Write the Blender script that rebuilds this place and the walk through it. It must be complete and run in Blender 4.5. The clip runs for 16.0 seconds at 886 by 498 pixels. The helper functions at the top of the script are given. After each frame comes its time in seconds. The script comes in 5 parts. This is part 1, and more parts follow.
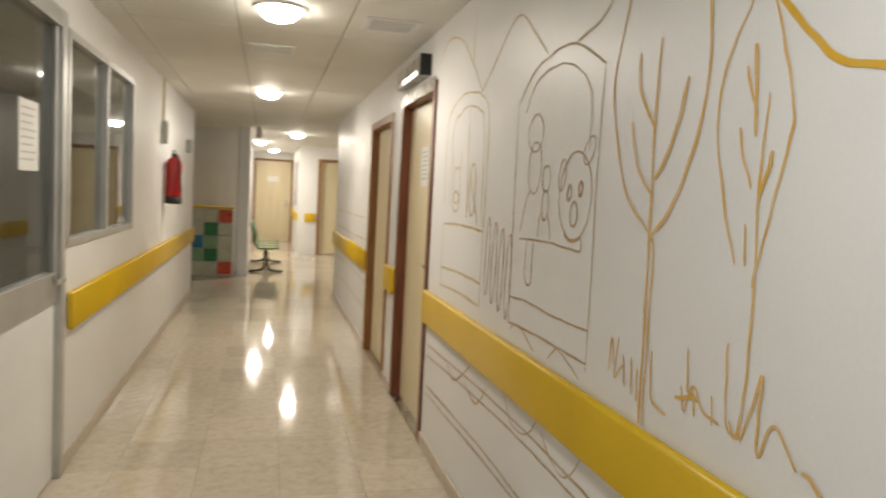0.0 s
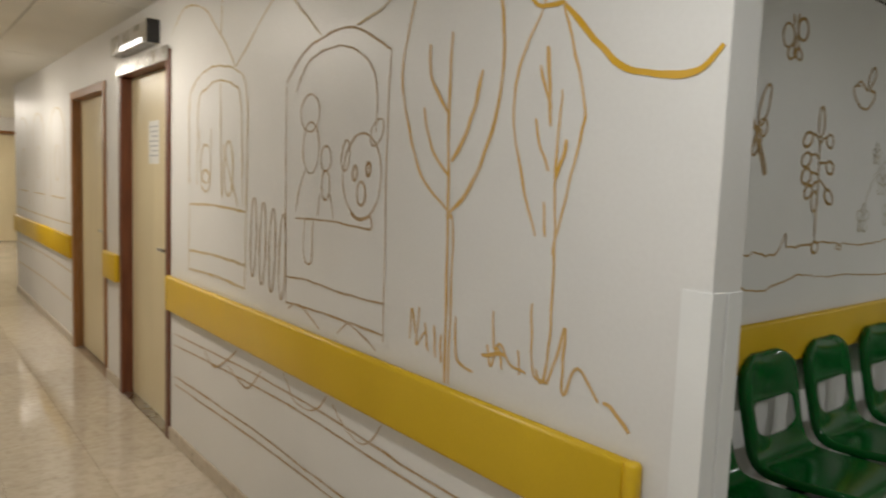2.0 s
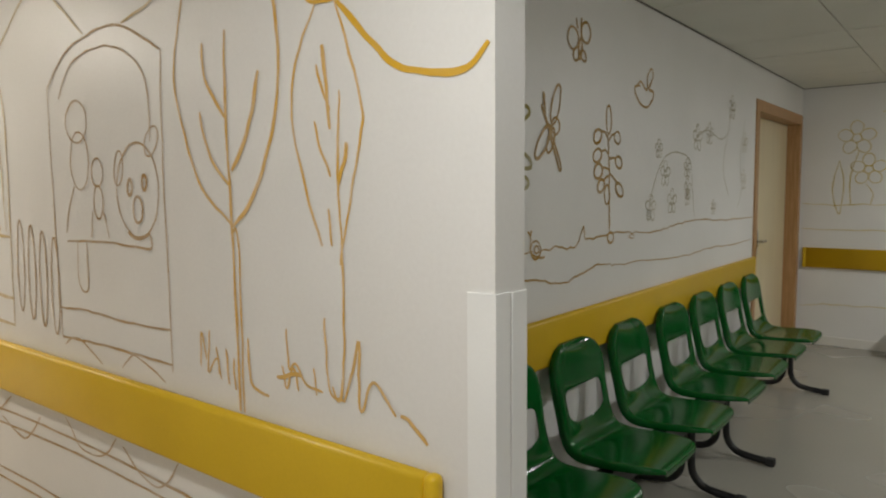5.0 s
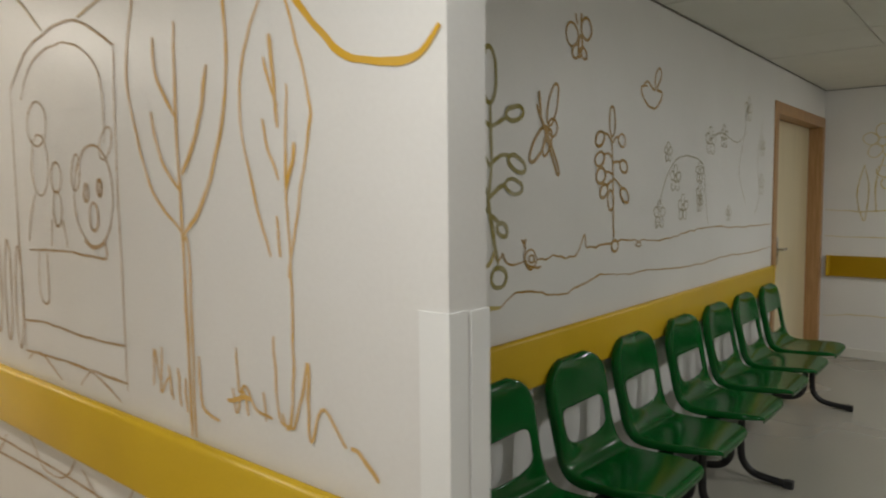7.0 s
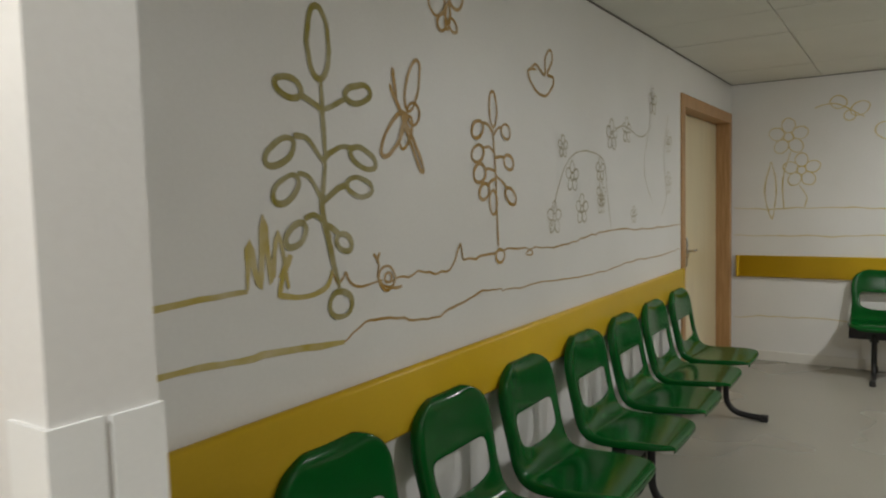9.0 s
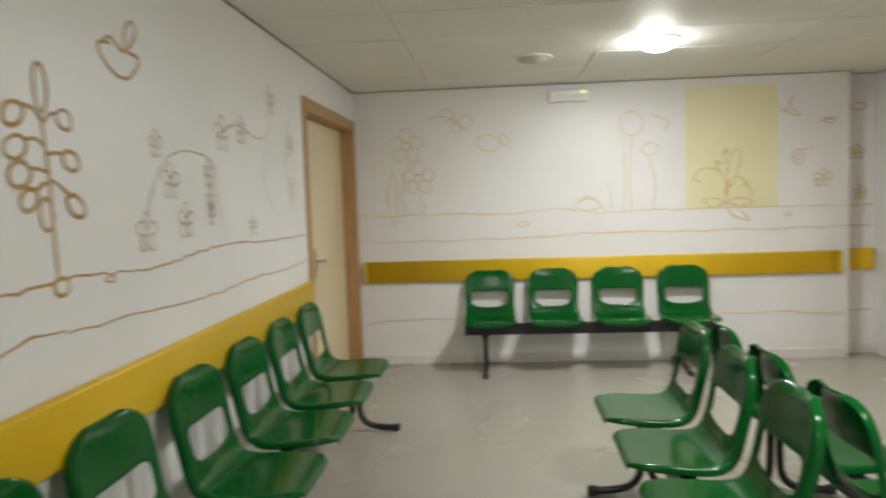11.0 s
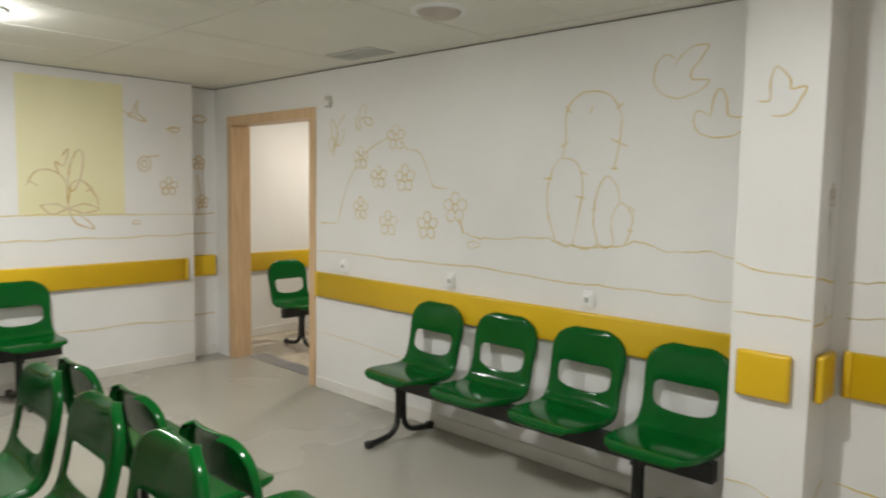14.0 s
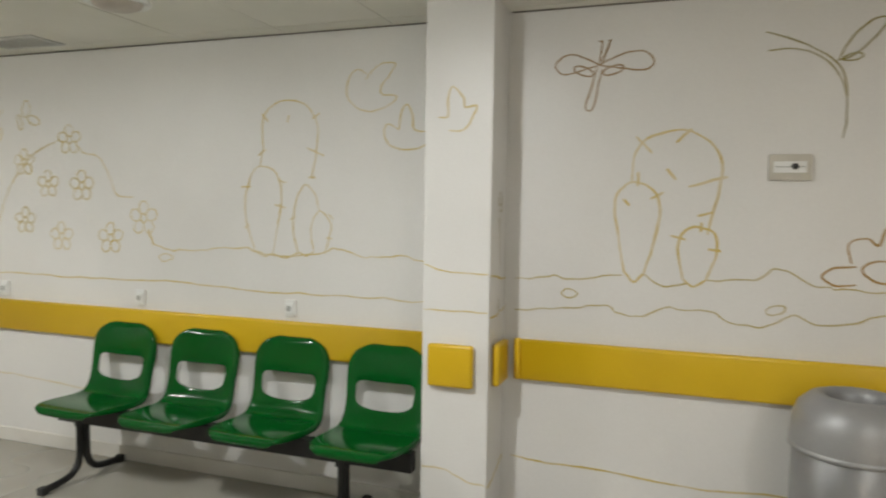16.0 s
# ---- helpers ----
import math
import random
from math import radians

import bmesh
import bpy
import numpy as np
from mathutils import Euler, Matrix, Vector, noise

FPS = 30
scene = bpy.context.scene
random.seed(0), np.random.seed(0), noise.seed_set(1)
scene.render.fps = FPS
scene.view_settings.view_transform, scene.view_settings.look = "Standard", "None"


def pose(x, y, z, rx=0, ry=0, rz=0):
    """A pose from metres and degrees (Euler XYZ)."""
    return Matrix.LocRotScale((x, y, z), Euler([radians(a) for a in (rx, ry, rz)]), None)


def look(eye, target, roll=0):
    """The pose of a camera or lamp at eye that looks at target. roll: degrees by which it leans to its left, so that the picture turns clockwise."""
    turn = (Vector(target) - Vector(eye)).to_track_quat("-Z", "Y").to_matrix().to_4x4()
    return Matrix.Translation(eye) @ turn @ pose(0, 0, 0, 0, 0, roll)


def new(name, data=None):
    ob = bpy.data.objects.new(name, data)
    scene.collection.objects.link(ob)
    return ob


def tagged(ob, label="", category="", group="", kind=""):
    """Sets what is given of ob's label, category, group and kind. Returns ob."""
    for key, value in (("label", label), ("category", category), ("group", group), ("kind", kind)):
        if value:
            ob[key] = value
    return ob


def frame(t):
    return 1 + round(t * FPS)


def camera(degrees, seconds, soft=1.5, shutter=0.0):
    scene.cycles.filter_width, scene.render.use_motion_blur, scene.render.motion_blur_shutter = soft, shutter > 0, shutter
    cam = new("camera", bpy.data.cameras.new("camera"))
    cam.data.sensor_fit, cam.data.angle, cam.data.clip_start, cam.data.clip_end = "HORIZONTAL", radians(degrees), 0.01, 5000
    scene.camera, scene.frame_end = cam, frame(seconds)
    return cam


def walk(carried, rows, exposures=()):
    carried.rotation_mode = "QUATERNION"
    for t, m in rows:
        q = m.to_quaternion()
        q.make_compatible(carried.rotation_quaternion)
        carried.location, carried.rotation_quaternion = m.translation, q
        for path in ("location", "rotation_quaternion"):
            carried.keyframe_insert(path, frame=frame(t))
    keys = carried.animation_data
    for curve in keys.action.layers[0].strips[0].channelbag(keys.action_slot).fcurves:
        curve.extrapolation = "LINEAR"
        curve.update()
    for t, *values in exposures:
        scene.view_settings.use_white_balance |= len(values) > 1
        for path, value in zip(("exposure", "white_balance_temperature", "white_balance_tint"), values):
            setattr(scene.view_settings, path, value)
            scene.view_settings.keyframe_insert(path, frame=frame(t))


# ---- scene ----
cam = camera(64.9, 16.0, soft=2.0, shutter=0.5)
PATH = [
    (0, (-0.908, -0.746, 1.444), (-0.415, 1.186, 1.293), 3.0),
    (0.5, (-1.031, -0.679, 1.456), (-0.287, 1.173, 1.322), 1.8),
    (1, (-1.124, -0.659, 1.467), (-0.212, 1.111, 1.281), 1.0),
    (1.5, (-1.173, -0.668, 1.463), (-0.076, 0.995, 1.286), 2.2),
    (2, (-1.181, -0.678, 1.454), (0.064, 0.875, 1.265), 2.2),
    (2.5, (-1.168, -0.683, 1.459), (0.242, 0.721, 1.265), 1.9),
    (3, (-1.155, -0.687, 1.459), (0.373, 0.59, 1.271), 1.8),
    (3.5, (-1.12, -0.678, 1.454), (0.511, 0.464, 1.265), 1.7),
    (4, (-1.089, -0.679, 1.453), (0.604, 0.366, 1.249), 1.0),
    (4.5, (-1.051, -0.683, 1.451), (0.636, 0.374, 1.256), -0.1),
    (4.7, (-1.045, -0.69, 1.455), (0.557, 0.494, 1.279), -0.3),
    (6.8, (-0.896, -0.691, 1.462), (0.625, 0.598, 1.312), -0.6),
    (7, (-0.843, -0.687, 1.453), (0.693, 0.585, 1.306), -0.5),
    (7.5, (-0.72, -0.668, 1.443), (0.882, 0.511, 1.233), 0.2),
    (8, (-0.556, -0.605, 1.435), (1.11, 0.485, 1.248), -0.9),
    (8.2, (-0.493, -0.577, 1.45), (1.148, 0.557, 1.307), -1.3),
    (10.3, (0.028, -0.572, 1.441), (1.904, 0.109, 1.309), -0.3),
    (10.5, (0.079, -0.527, 1.444), (2.005, 0.004, 1.331), -0.2),
    (11, (0.173, -0.518, 1.444), (2.162, -0.363, 1.299), -1.9),
    (11.5, (0.333, -0.564, 1.463), (2.312, -0.791, 1.291), -0.2),
    (12, (0.456, -0.567, 1.481), (2.394, -1.03, 1.303), 1.3),
    (12.5, (0.507, -0.554, 1.499), (2.336, -1.35, 1.342), 0.2),
    (13, (0.524, -0.589, 1.512), (2.151, -1.738, 1.331), 0.9),
    (13.5, (0.551, -0.578, 1.513), (2.043, -1.895, 1.319), 1.2),
    (14, (0.547, -0.573, 1.521), (1.915, -2.021, 1.351), 0.9),
    (14.5, (0.536, -0.584, 1.514), (1.726, -2.183, 1.353), 1.1),
    (15, (0.536, -0.604, 1.492), (1.545, -2.327, 1.368), 1.4),
    (15.5, (0.531, -0.572, 1.505), (1.386, -2.377, 1.384), 1.5),
    (16, (0.522, -0.576, 1.493), (1.186, -2.459, 1.376), 0.9),
]
walk(cam, [(t, look(eye, target, roll)) for t, eye, target, roll in PATH], exposures=[
    (0.0, -0.12), (0.5, -0.35), (1.0, -0.42), (2.5, -0.25), (3.5, -0.05), (4.7, -0.08), (7.0, -0.17), (8.2, -0.15), (10.5, 0.65), (12.0, 0.65), (14.5, 0.6), (16.0, 0.6),
])

# ---------------------------------------------------------------- light
world = bpy.data.worlds.new("world")
scene.world = world
world.use_nodes = True
world.node_tree.nodes["Background"].inputs[0].default_value = (0.9, 0.95, 1.0, 1)
world.node_tree.nodes["Background"].inputs[1].default_value = 0.02

LAMP_WARM = (1.0, 0.925, 0.80)
LAMP_COOL = (0.99, 1.0, 0.97)
CEIL = 2.375
# x, y, watts, colour
LAMPS = [
    (-0.875, 3.065, 27, LAMP_WARM), (-0.92, 6.39, 28, LAMP_WARM), (-0.44, 11.55, 46, LAMP_WARM),
    # the lamp at y 17.2 is added, unseen, to brighten the far door
    (-1.07, 14.3, 60, LAMP_WARM), (-0.78, 17.2, 26, LAMP_WARM), (-0.875, -0.26, 19, LAMP_COOL),
    (4.62, -1.53, 34, LAMP_COOL), (1.75, -1.75, 27, LAMP_COOL), (5.7, -5.2, 22, LAMP_WARM),
]
DOME = 2.3   # radiance of a dome's side for each watt
BEAM = 0.58  # share of the watts that the bulb throws downwards
OFF_LAMPS = [(5.0, -0.79), (2.92, -3.03)]


# ---------------------------------------------------------------- materials
def nodes_of(name):
    m = bpy.data.materials.new(name)
    m.use_nodes = True
    nt = m.node_tree
    return m, nt, nt.nodes, nt.links, nt.nodes["Principled BSDF"]


def surface(name, a, b, scale=3.0, rough=0.5, metal=0.0, bump=0.1, bump_scale=200.0, fine=0.25, coat=0.0, stretch=None,
            rough_var=0.08, bump_dist=0.002):
    """Two colours blended by a coarse and a fine noise, with fine relief and uneven gloss."""
    m, nt, n, l, p = nodes_of(name)
    tc = n.new("ShaderNodeTexCoord")
    mp = n.new("ShaderNodeMapping")
    mp.inputs["Scale"].default_value = stretch or (1, 1, 1)
    l.new(tc.outputs["Object"], mp.inputs[0])
    n1, n2 = n.new("ShaderNodeTexNoise"), n.new("ShaderNodeTexNoise")
    n1.inputs["Scale"].default_value, n1.inputs["Detail"].default_value = scale, 5
    n2.inputs["Scale"].default_value, n2.inputs["Detail"].default_value = bump_scale, 3
    l.new(mp.outputs[0], n1.inputs[0])
    l.new(mp.outputs[0], n2.inputs[0])
    add = n.new("ShaderNodeMix")
    add.data_type = "FLOAT"
    add.inputs[0].default_value = fine
    l.new(n1.outputs[0], add.inputs[2])
    l.new(n2.outputs[0], add.inputs[3])
    ramp = n.new("ShaderNodeValToRGB")
    ramp.color_ramp.elements[0].position, ramp.color_ramp.elements[1].position = 0.35, 0.65
    ramp.color_ramp.elements[0].color, ramp.color_ramp.elements[1].color = (*a, 1), (*b, 1)
    l.new(add.outputs[0], ramp.inputs[0])
    l.new(ramp.outputs[0], p.inputs["Base Color"])
    mr = n.new("ShaderNodeMapRange")
    mr.inputs[3].default_value, mr.inputs[4].default_value = max(rough - rough_var, 0.02), rough + rough_var
    l.new(n1.outputs[0], mr.inputs[0])
    l.new(mr.outputs[0], p.inputs["Roughness"])
    p.inputs["Metallic"].default_value = metal
    p.inputs["Coat Weight"].default_value = coat
    p.inputs["Coat Roughness"].default_value = 0.08
    bp = n.new("ShaderNodeBump")
    bp.inputs["Strength"].default_value, bp.inputs["Distance"].default_value = bump, bump_dist
    l.new(n2.outputs[0], bp.inputs["Height"])
    l.new(bp.outputs[0], p.inputs["Normal"])
    return m


def paint_line(name, colour, under=(0.78, 0.76, 0.73), cover=0.5):
    """Brushed water paint that lets the wall show through in streaks."""
    m, nt, n, l, p = nodes_of(name)
    tc, no = n.new("ShaderNodeTexCoord"), n.new("ShaderNodeTexNoise")
    no.inputs["Scale"].default_value, no.inputs["Detail"].default_value = 14, 6
    l.new(tc.outputs["Object"], no.inputs[0])
    ramp = n.new("ShaderNodeValToRGB")
    ramp.color_ramp.elements[0].position, ramp.color_ramp.elements[1].position = 0.30, 0.72
    mix = [u + (c - u) * cover for u, c in zip(under, colour)]
    ramp.color_ramp.elements[0].color, ramp.color_ramp.elements[1].color = (*colour, 1), (*mix, 1)
    l.new(no.outputs[0], ramp.inputs[0])
    l.new(ramp.outputs[0], p.inputs["Base Color"])
    p.inputs["Roughness"].default_value = 0.6
    return m


def terrazzo(name):
    m, nt, n, l, p = nodes_of(name)
    tc, oi = n.new("ShaderNodeTexCoord"), n.new("ShaderNodeObjectInfo")
    geo = n.new("ShaderNodeNewGeometry")
    vo, no, big = n.new("ShaderNodeTexVoronoi"), n.new("ShaderNodeTexNoise"), n.new("ShaderNodeTexNoise")
    vo.inputs["Scale"].default_value = 42
    no.inputs["Scale"].default_value, no.inputs["Detail"].default_value = 18, 6
    big.inputs["Scale"].default_value = 2.2
    for t in (vo, no, big):
        l.new(geo.outputs["Position"], t.inputs["Vector"])
    sep = n.new("ShaderNodeSeparateColor")
    l.new(vo.outputs["Color"], sep.inputs[0])
    r = n.new("ShaderNodeValToRGB")
    e = r.color_ramp.elements
    e[0].color, e[1].color = (0.49, 0.42, 0.33, 1), (0.60, 0.53, 0.43, 1)
    e[0].position, e[1].position = 0.05, 0.9
    mid = e.new(0.3)
    mid.color = (0.55, 0.48, 0.38, 1)
    l.new(sep.outputs[0], r.inputs[0])
    stain = n.new("ShaderNodeValToRGB")
    stain.color_ramp.elements[0].color, stain.color_ramp.elements[1].color = (0.50, 0.425, 0.33, 1), (0.59, 0.52, 0.42, 1)
    stain.color_ramp.elements[0].position, stain.color_ramp.elements[1].position = 0.36, 0.56
    l.new(no.outputs[0], stain.inputs[0])
    mx = n.new("ShaderNodeMix")
    mx.data_type = "RGBA"
    mx.inputs[0].default_value = 0.55
    l.new(r.outputs[0], mx.inputs[6])
    l.new(stain.outputs[0], mx.inputs[7])
    hs = n.new("ShaderNodeHueSaturation")
    mr = n.new("ShaderNodeMapRange")
    mr.inputs[3].default_value, mr.inputs[4].default_value = 0.92, 1.08
    l.new(oi.outputs["Random"], mr.inputs[0])
    l.new(mr.outputs[0], hs.inputs["Value"])
    l.new(mx.outputs[2], hs.inputs["Color"])
    l.new(hs.outputs[0], p.inputs["Base Color"])
    rr = n.new("ShaderNodeMapRange")
    rr.inputs[3].default_value, rr.inputs[4].default_value = 0.05, 0.10
    l.new(big.outputs[0], rr.inputs[0])
    l.new(rr.outputs[0], p.inputs["Roughness"])
    bp = n.new("ShaderNodeBump")
    bp.inputs["Strength"].default_value, bp.inputs["Distance"].default_value = 0.05, 0.003
    l.new(big.outputs[0], bp.inputs["Height"])
    l.new(bp.outputs[0], p.inputs["Normal"])
    return m


def lit(name, colour, strength):
    m, nt, n, l, p = nodes_of(name)
    p.inputs["Base Color"].default_value = (0.9, 0.9, 0.88, 1)
    p.inputs["Emission Color"].default_value = (*colour, 1)
    p.inputs["Emission Strength"].default_value = strength
    return m


def clear_glass(name, tint=(0.75, 0.82, 0.80)):
    m, nt, n, l, p = nodes_of(name)
    p.inputs["Base Color"].default_value = (*tint, 1)
    p.inputs["Transmission Weight"].default_value = 1.0
    p.inputs["Roughness"].default_value = 0.02
    p.inputs["IOR"].default_value = 1.45
    return m


M_WALL = surface("wall_paint", (0.74, 0.725, 0.705), (0.80, 0.787, 0.772), 1.3, 0.42, bump=0.25, bump_scale=90, bump_dist=0.0015, rough_var=0.10)
M_CEIL = surface("ceiling_panel", (0.76, 0.745, 0.69), (0.82, 0.805, 0.75), 2.0, 0.6, bump=0.3, bump_scale=160)
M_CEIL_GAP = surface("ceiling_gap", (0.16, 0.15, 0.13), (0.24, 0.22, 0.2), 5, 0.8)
M_YELLOW = surface("yellow_plastic", (0.66, 0.42, 0.010), (0.73, 0.475, 0.014), 2.5, 0.38, bump=0.12, bump_scale=120, rough_var=0.06)
M_GREEN = surface("green_plastic", (0.0010, 0.072, 0.009), (0.0018, 0.098, 0.014), 3.0, 0.135, bump=0.08, bump_scale=170, rough_var=0.025)
M_GREEN.node_tree.nodes["Principled BSDF"].inputs["Specular IOR Level"].default_value = 0.28
M_BLACK = surface("black_metal", (0.005, 0.005, 0.0055), (0.012, 0.0115, 0.0115), 8, 0.42, bump=0.1)
M_RUBBER = surface("black_rubber", (0.012, 0.012, 0.012), (0.03, 0.03, 0.03), 20, 0.7)
M_TERRAZZO = terrazzo("terrazzo")
M_JOINT = surface("floor_joint", (0.22, 0.16, 0.10), (0.30, 0.22, 0.15), 10, 0.7)
M_VINYL = surface("vinyl_floor", (0.328, 0.310, 0.268), (0.362, 0.342, 0.298), 1.4, 0.27, bump=0.0, bump_scale=60, fine=0.4, rough_var=0.02)
for nd in M_VINYL.node_tree.nodes:
    if nd.type == "VALTORGB":
        nd.color_ramp.elements[0].position, nd.color_ramp.elements[1].position = 0.2, 0.8
    elif nd.type == "TEX_NOISE":
        nd.inputs["Detail"].default_value = 1.5
M_OAK = surface("oak_frame", (0.36, 0.19, 0.075), (0.50, 0.29, 0.13), 6, 0.45, stretch=(9, 9, 0.6), bump=0.2, bump_scale=60)
M_PINE = surface("pine_frame", (0.55, 0.36, 0.20), (0.68, 0.48, 0.29), 6, 0.42, stretch=(9, 9, 0.6), bump=0.2, bump_scale=60)
M_MAHOGANY = surface("mahogany_frame", (0.10, 0.028, 0.012), (0.19, 0.06, 0.025), 6, 0.38, stretch=(9, 9, 0.6), bump=0.2, bump_scale=60)
M_OAK_DARK = surface("brown_frame", (0.23, 0.10, 0.03), (0.36, 0.17, 0.06), 6, 0.4, stretch=(9, 9, 0.6), bump=0.2, bump_scale=60)
M_CREAM = surface("cream_laminate", (0.66, 0.56, 0.36), (0.73, 0.63, 0.42), 2, 0.35, stretch=(4, 4, 0.5), bump=0.05)
M_SKIRT = surface("skirting", (0.66, 0.63, 0.58), (0.76, 0.74, 0.70), 3, 0.4, bump=0.1)
M_SKIRT_TZ = surface("terrazzo_skirting", (0.46, 0.38, 0.28), (0.58, 0.5, 0.4), 25, 0.3, bump=0.05)
M_GUARD = surface("white_plastic", (0.80, 0.80, 0.79), (0.86, 0.86, 0.85), 3, 0.35, bump=0.05)
M_ALU = surface("aluminium", (0.50, 0.50, 0.49), (0.60, 0.60, 0.58), 4, 0.38, metal=0.7, bump=0.05)
M_STEEL = surface("steel", (0.52, 0.51, 0.49), (0.62, 0.61, 0.6), 10, 0.28, metal=1.0, bump=0.03)
M_BIN = surface("grey_enamel", (0.235, 0.235, 0.24), (0.285, 0.285, 0.29), 5, 0.33, metal=0.35, bump=0.05)
M_BINTOP = surface("grey_lid", (0.30, 0.30, 0.305), (0.36, 0.36, 0.365), 5, 0.42, metal=0.3, bump=0.05)
M_RED = surface("red_enamel", (0.36, 0.008, 0.008), (0.46, 0.014, 0.012), 5, 0.25, bump=0.03)
M_PAPER = surface("paper", (0.74, 0.73, 0.70), (0.82, 0.81, 0.78), 6, 0.8, bump=0.05)
M_INK = surface("grey_ink", (0.46, 0.46, 0.47), (0.54, 0.54, 0.55), 20, 0.8)
M_GREYBOX = surface("grey_plastic", (0.40, 0.40, 0.38), (0.48, 0.48, 0.46), 10, 0.5)
M_BEIGE = surface("beige_plastic", (0.52, 0.49, 0.43), (0.60, 0.57, 0.5), 10, 0.5)
M_OFFLENS = surface("frosted_lens", (0.45, 0.40, 0.36), (0.55, 0.50, 0.45), 10, 0.35, bump=0.05)
M_SIGN_GLINT = lit("sign_glint", (1.0, 0.97, 0.92), 3.0)
M_LED = lit("green_led", (0.6, 1.0, 0.15), 2.0)
M_GLASS = clear_glass("window_glass")
# cabinet colour with the unlit office's dimness put into it
M_DIMMED = surface("dimmed_cabinet", (0.34, 0.33, 0.28), (0.40, 0.39, 0.34), 1.0, 0.6)
M_YPATCH = surface("pale_yellow_paint", (0.74, 0.69, 0.42), (0.80, 0.75, 0.50), 2, 0.5, bump=0.2, bump_scale=90)
M_OCHRE = paint_line("ochre_line", (0.64, 0.345, 0.012), cover=0.6)
M_OCHRE_BOLD = paint_line("bold_ochre_line", (0.66, 0.37, 0.006), cover=0.9)
M_BROWN = paint_line("brown_line", (0.39, 0.21, 0.011), cover=0.7)
M_TRAIN = paint_line("thin_brown_line", (0.40, 0.22, 0.045), cover=0.5)
M_FAINT = paint_line("faint_line", (0.55, 0.38, 0.12), cover=0.35)
M_SEPIA = paint_line("sepia_line", (0.30, 0.16, 0.02), cover=0.65)
M_OLIVE = paint_line("olive_line", (0.25, 0.20, 0.008), cover=0.65)
M_LIME = paint_line("lime_line", (0.44, 0.33, 0.03), cover=0.6)
M_GOLD = paint_line("gold_line", (0.61, 0.455, 0.085), cover=0.42)
M_GREYLINE = paint_line("grey_line", (0.40, 0.34, 0.20), cover=0.35)
CELL = {c: surface("cell_" + c, v, tuple(min(1, x * 1.25) for x in v), 8, 0.3) for c, v in dict(
    green=(0.02, 0.15, 0.05), red=(0.50, 0.06, 0.02), blue=(0.02, 0.14, 0.26), pale=(0.46, 0.47, 0.36), mint=(0.20, 0.34, 0.2)).items()}


# ---------------------------------------------------------------- shape helpers
def part(name, bm, material, parent=None, label="", smooth=False):
    me = bpy.data.meshes.new(name)
    bmesh.ops.recalc_face_normals(bm, faces=bm.faces)
    bm.to_mesh(me)
    bm.free()
    for poly in me.polygons:
        poly.use_smooth = smooth
    me.materials.append(material)
    ob = new(name, me)
    ob.parent = parent
    if label:
        tagged(ob, label)
    return ob


def root(name, label, category, group="", kind="", m=None):
    ob = tagged(new(name), label, category, group, kind)
    ob.empty_display_size = 0.1
    if m is not None:
        ob.matrix_basis = m
    return ob


def add_box(bm, x0, x1, y0, y1, z0, z1, bevel=0.0, seg=2):
    r = bmesh.ops.create_cube(bm, size=1)
    c = Matrix.Translation(((x0 + x1) / 2, (y0 + y1) / 2, (z0 + z1) / 2)) @ Matrix.Diagonal((abs(x1 - x0), abs(y1 - y0), abs(z1 - z0), 1))
    bmesh.ops.transform(bm, matrix=c, verts=r["verts"])
    if bevel:
        edges = list({e for v in r["verts"] for e in v.link_edges})
        bmesh.ops.bevel(bm, geom=edges, offset=bevel, segments=seg, profile=0.5, affect="EDGES")


def box(*a, bevel=0.0, seg=2):
    bm = bmesh.new()
    add_box(bm, *a, bevel=bevel, seg=seg)
    return bm


def boxes(rows, bevel=0.0):
    bm = bmesh.new()
    for r in rows:
        add_box(bm, *r)
    if bevel:
        bmesh.ops.bevel(bm, geom=list(bm.edges), offset=bevel, segments=2, profile=0.5, affect="EDGES")
    return bm


def lathe(profile, seg=32, centre=(0, 0)):
    bm = bmesh.new()
    rings = []
    for r, z in profile:
        if r < 1e-5:
            rings.append([bm.verts.new((centre[0], centre[1], z))])
        else:
            rings.append([bm.verts.new((centre[0] + r * math.cos(2 * math.pi * i / seg), centre[1] + r * math.sin(2 * math.pi * i / seg), z)) for i in range(seg)])
    for a, b in zip(rings, rings[1:]):
        for i in range(seg):
            j = (i + 1) % seg
            q = [a[i % len(a)], a[j % len(a)], b[j % len(b)], b[i % len(b)]]
            q = list(dict.fromkeys(q))
            if len(q) > 2:
                bm.faces.new(q)
    return bm


def smooth_path(points, steps=6, closed=False):
    """Catmull-Rom through the control points."""
    pts = [Vector(p) for p in points]
    n = len(pts)
    if n < 3:
        return pts
    out = []
    for i in range(n if closed else n - 1):
        if closed:
            a, b, c, d = (pts[(i + k) % n] for k in (-1, 0, 1, 2))
        else:
            a, b, c, d = pts[max(i - 1, 0)], pts[i], pts[i + 1], pts[min(i + 2, n - 1)]
        for s in range(steps):
            t = s / steps
            out.append(0.5 * (2 * b + (c - a) * t + (2 * a - 5 * b + 4 * c - d) * t * t + (3 * b - a - 3 * c + d) * t ** 3))
    if not closed:
        out.append(pts[-1])
    return out


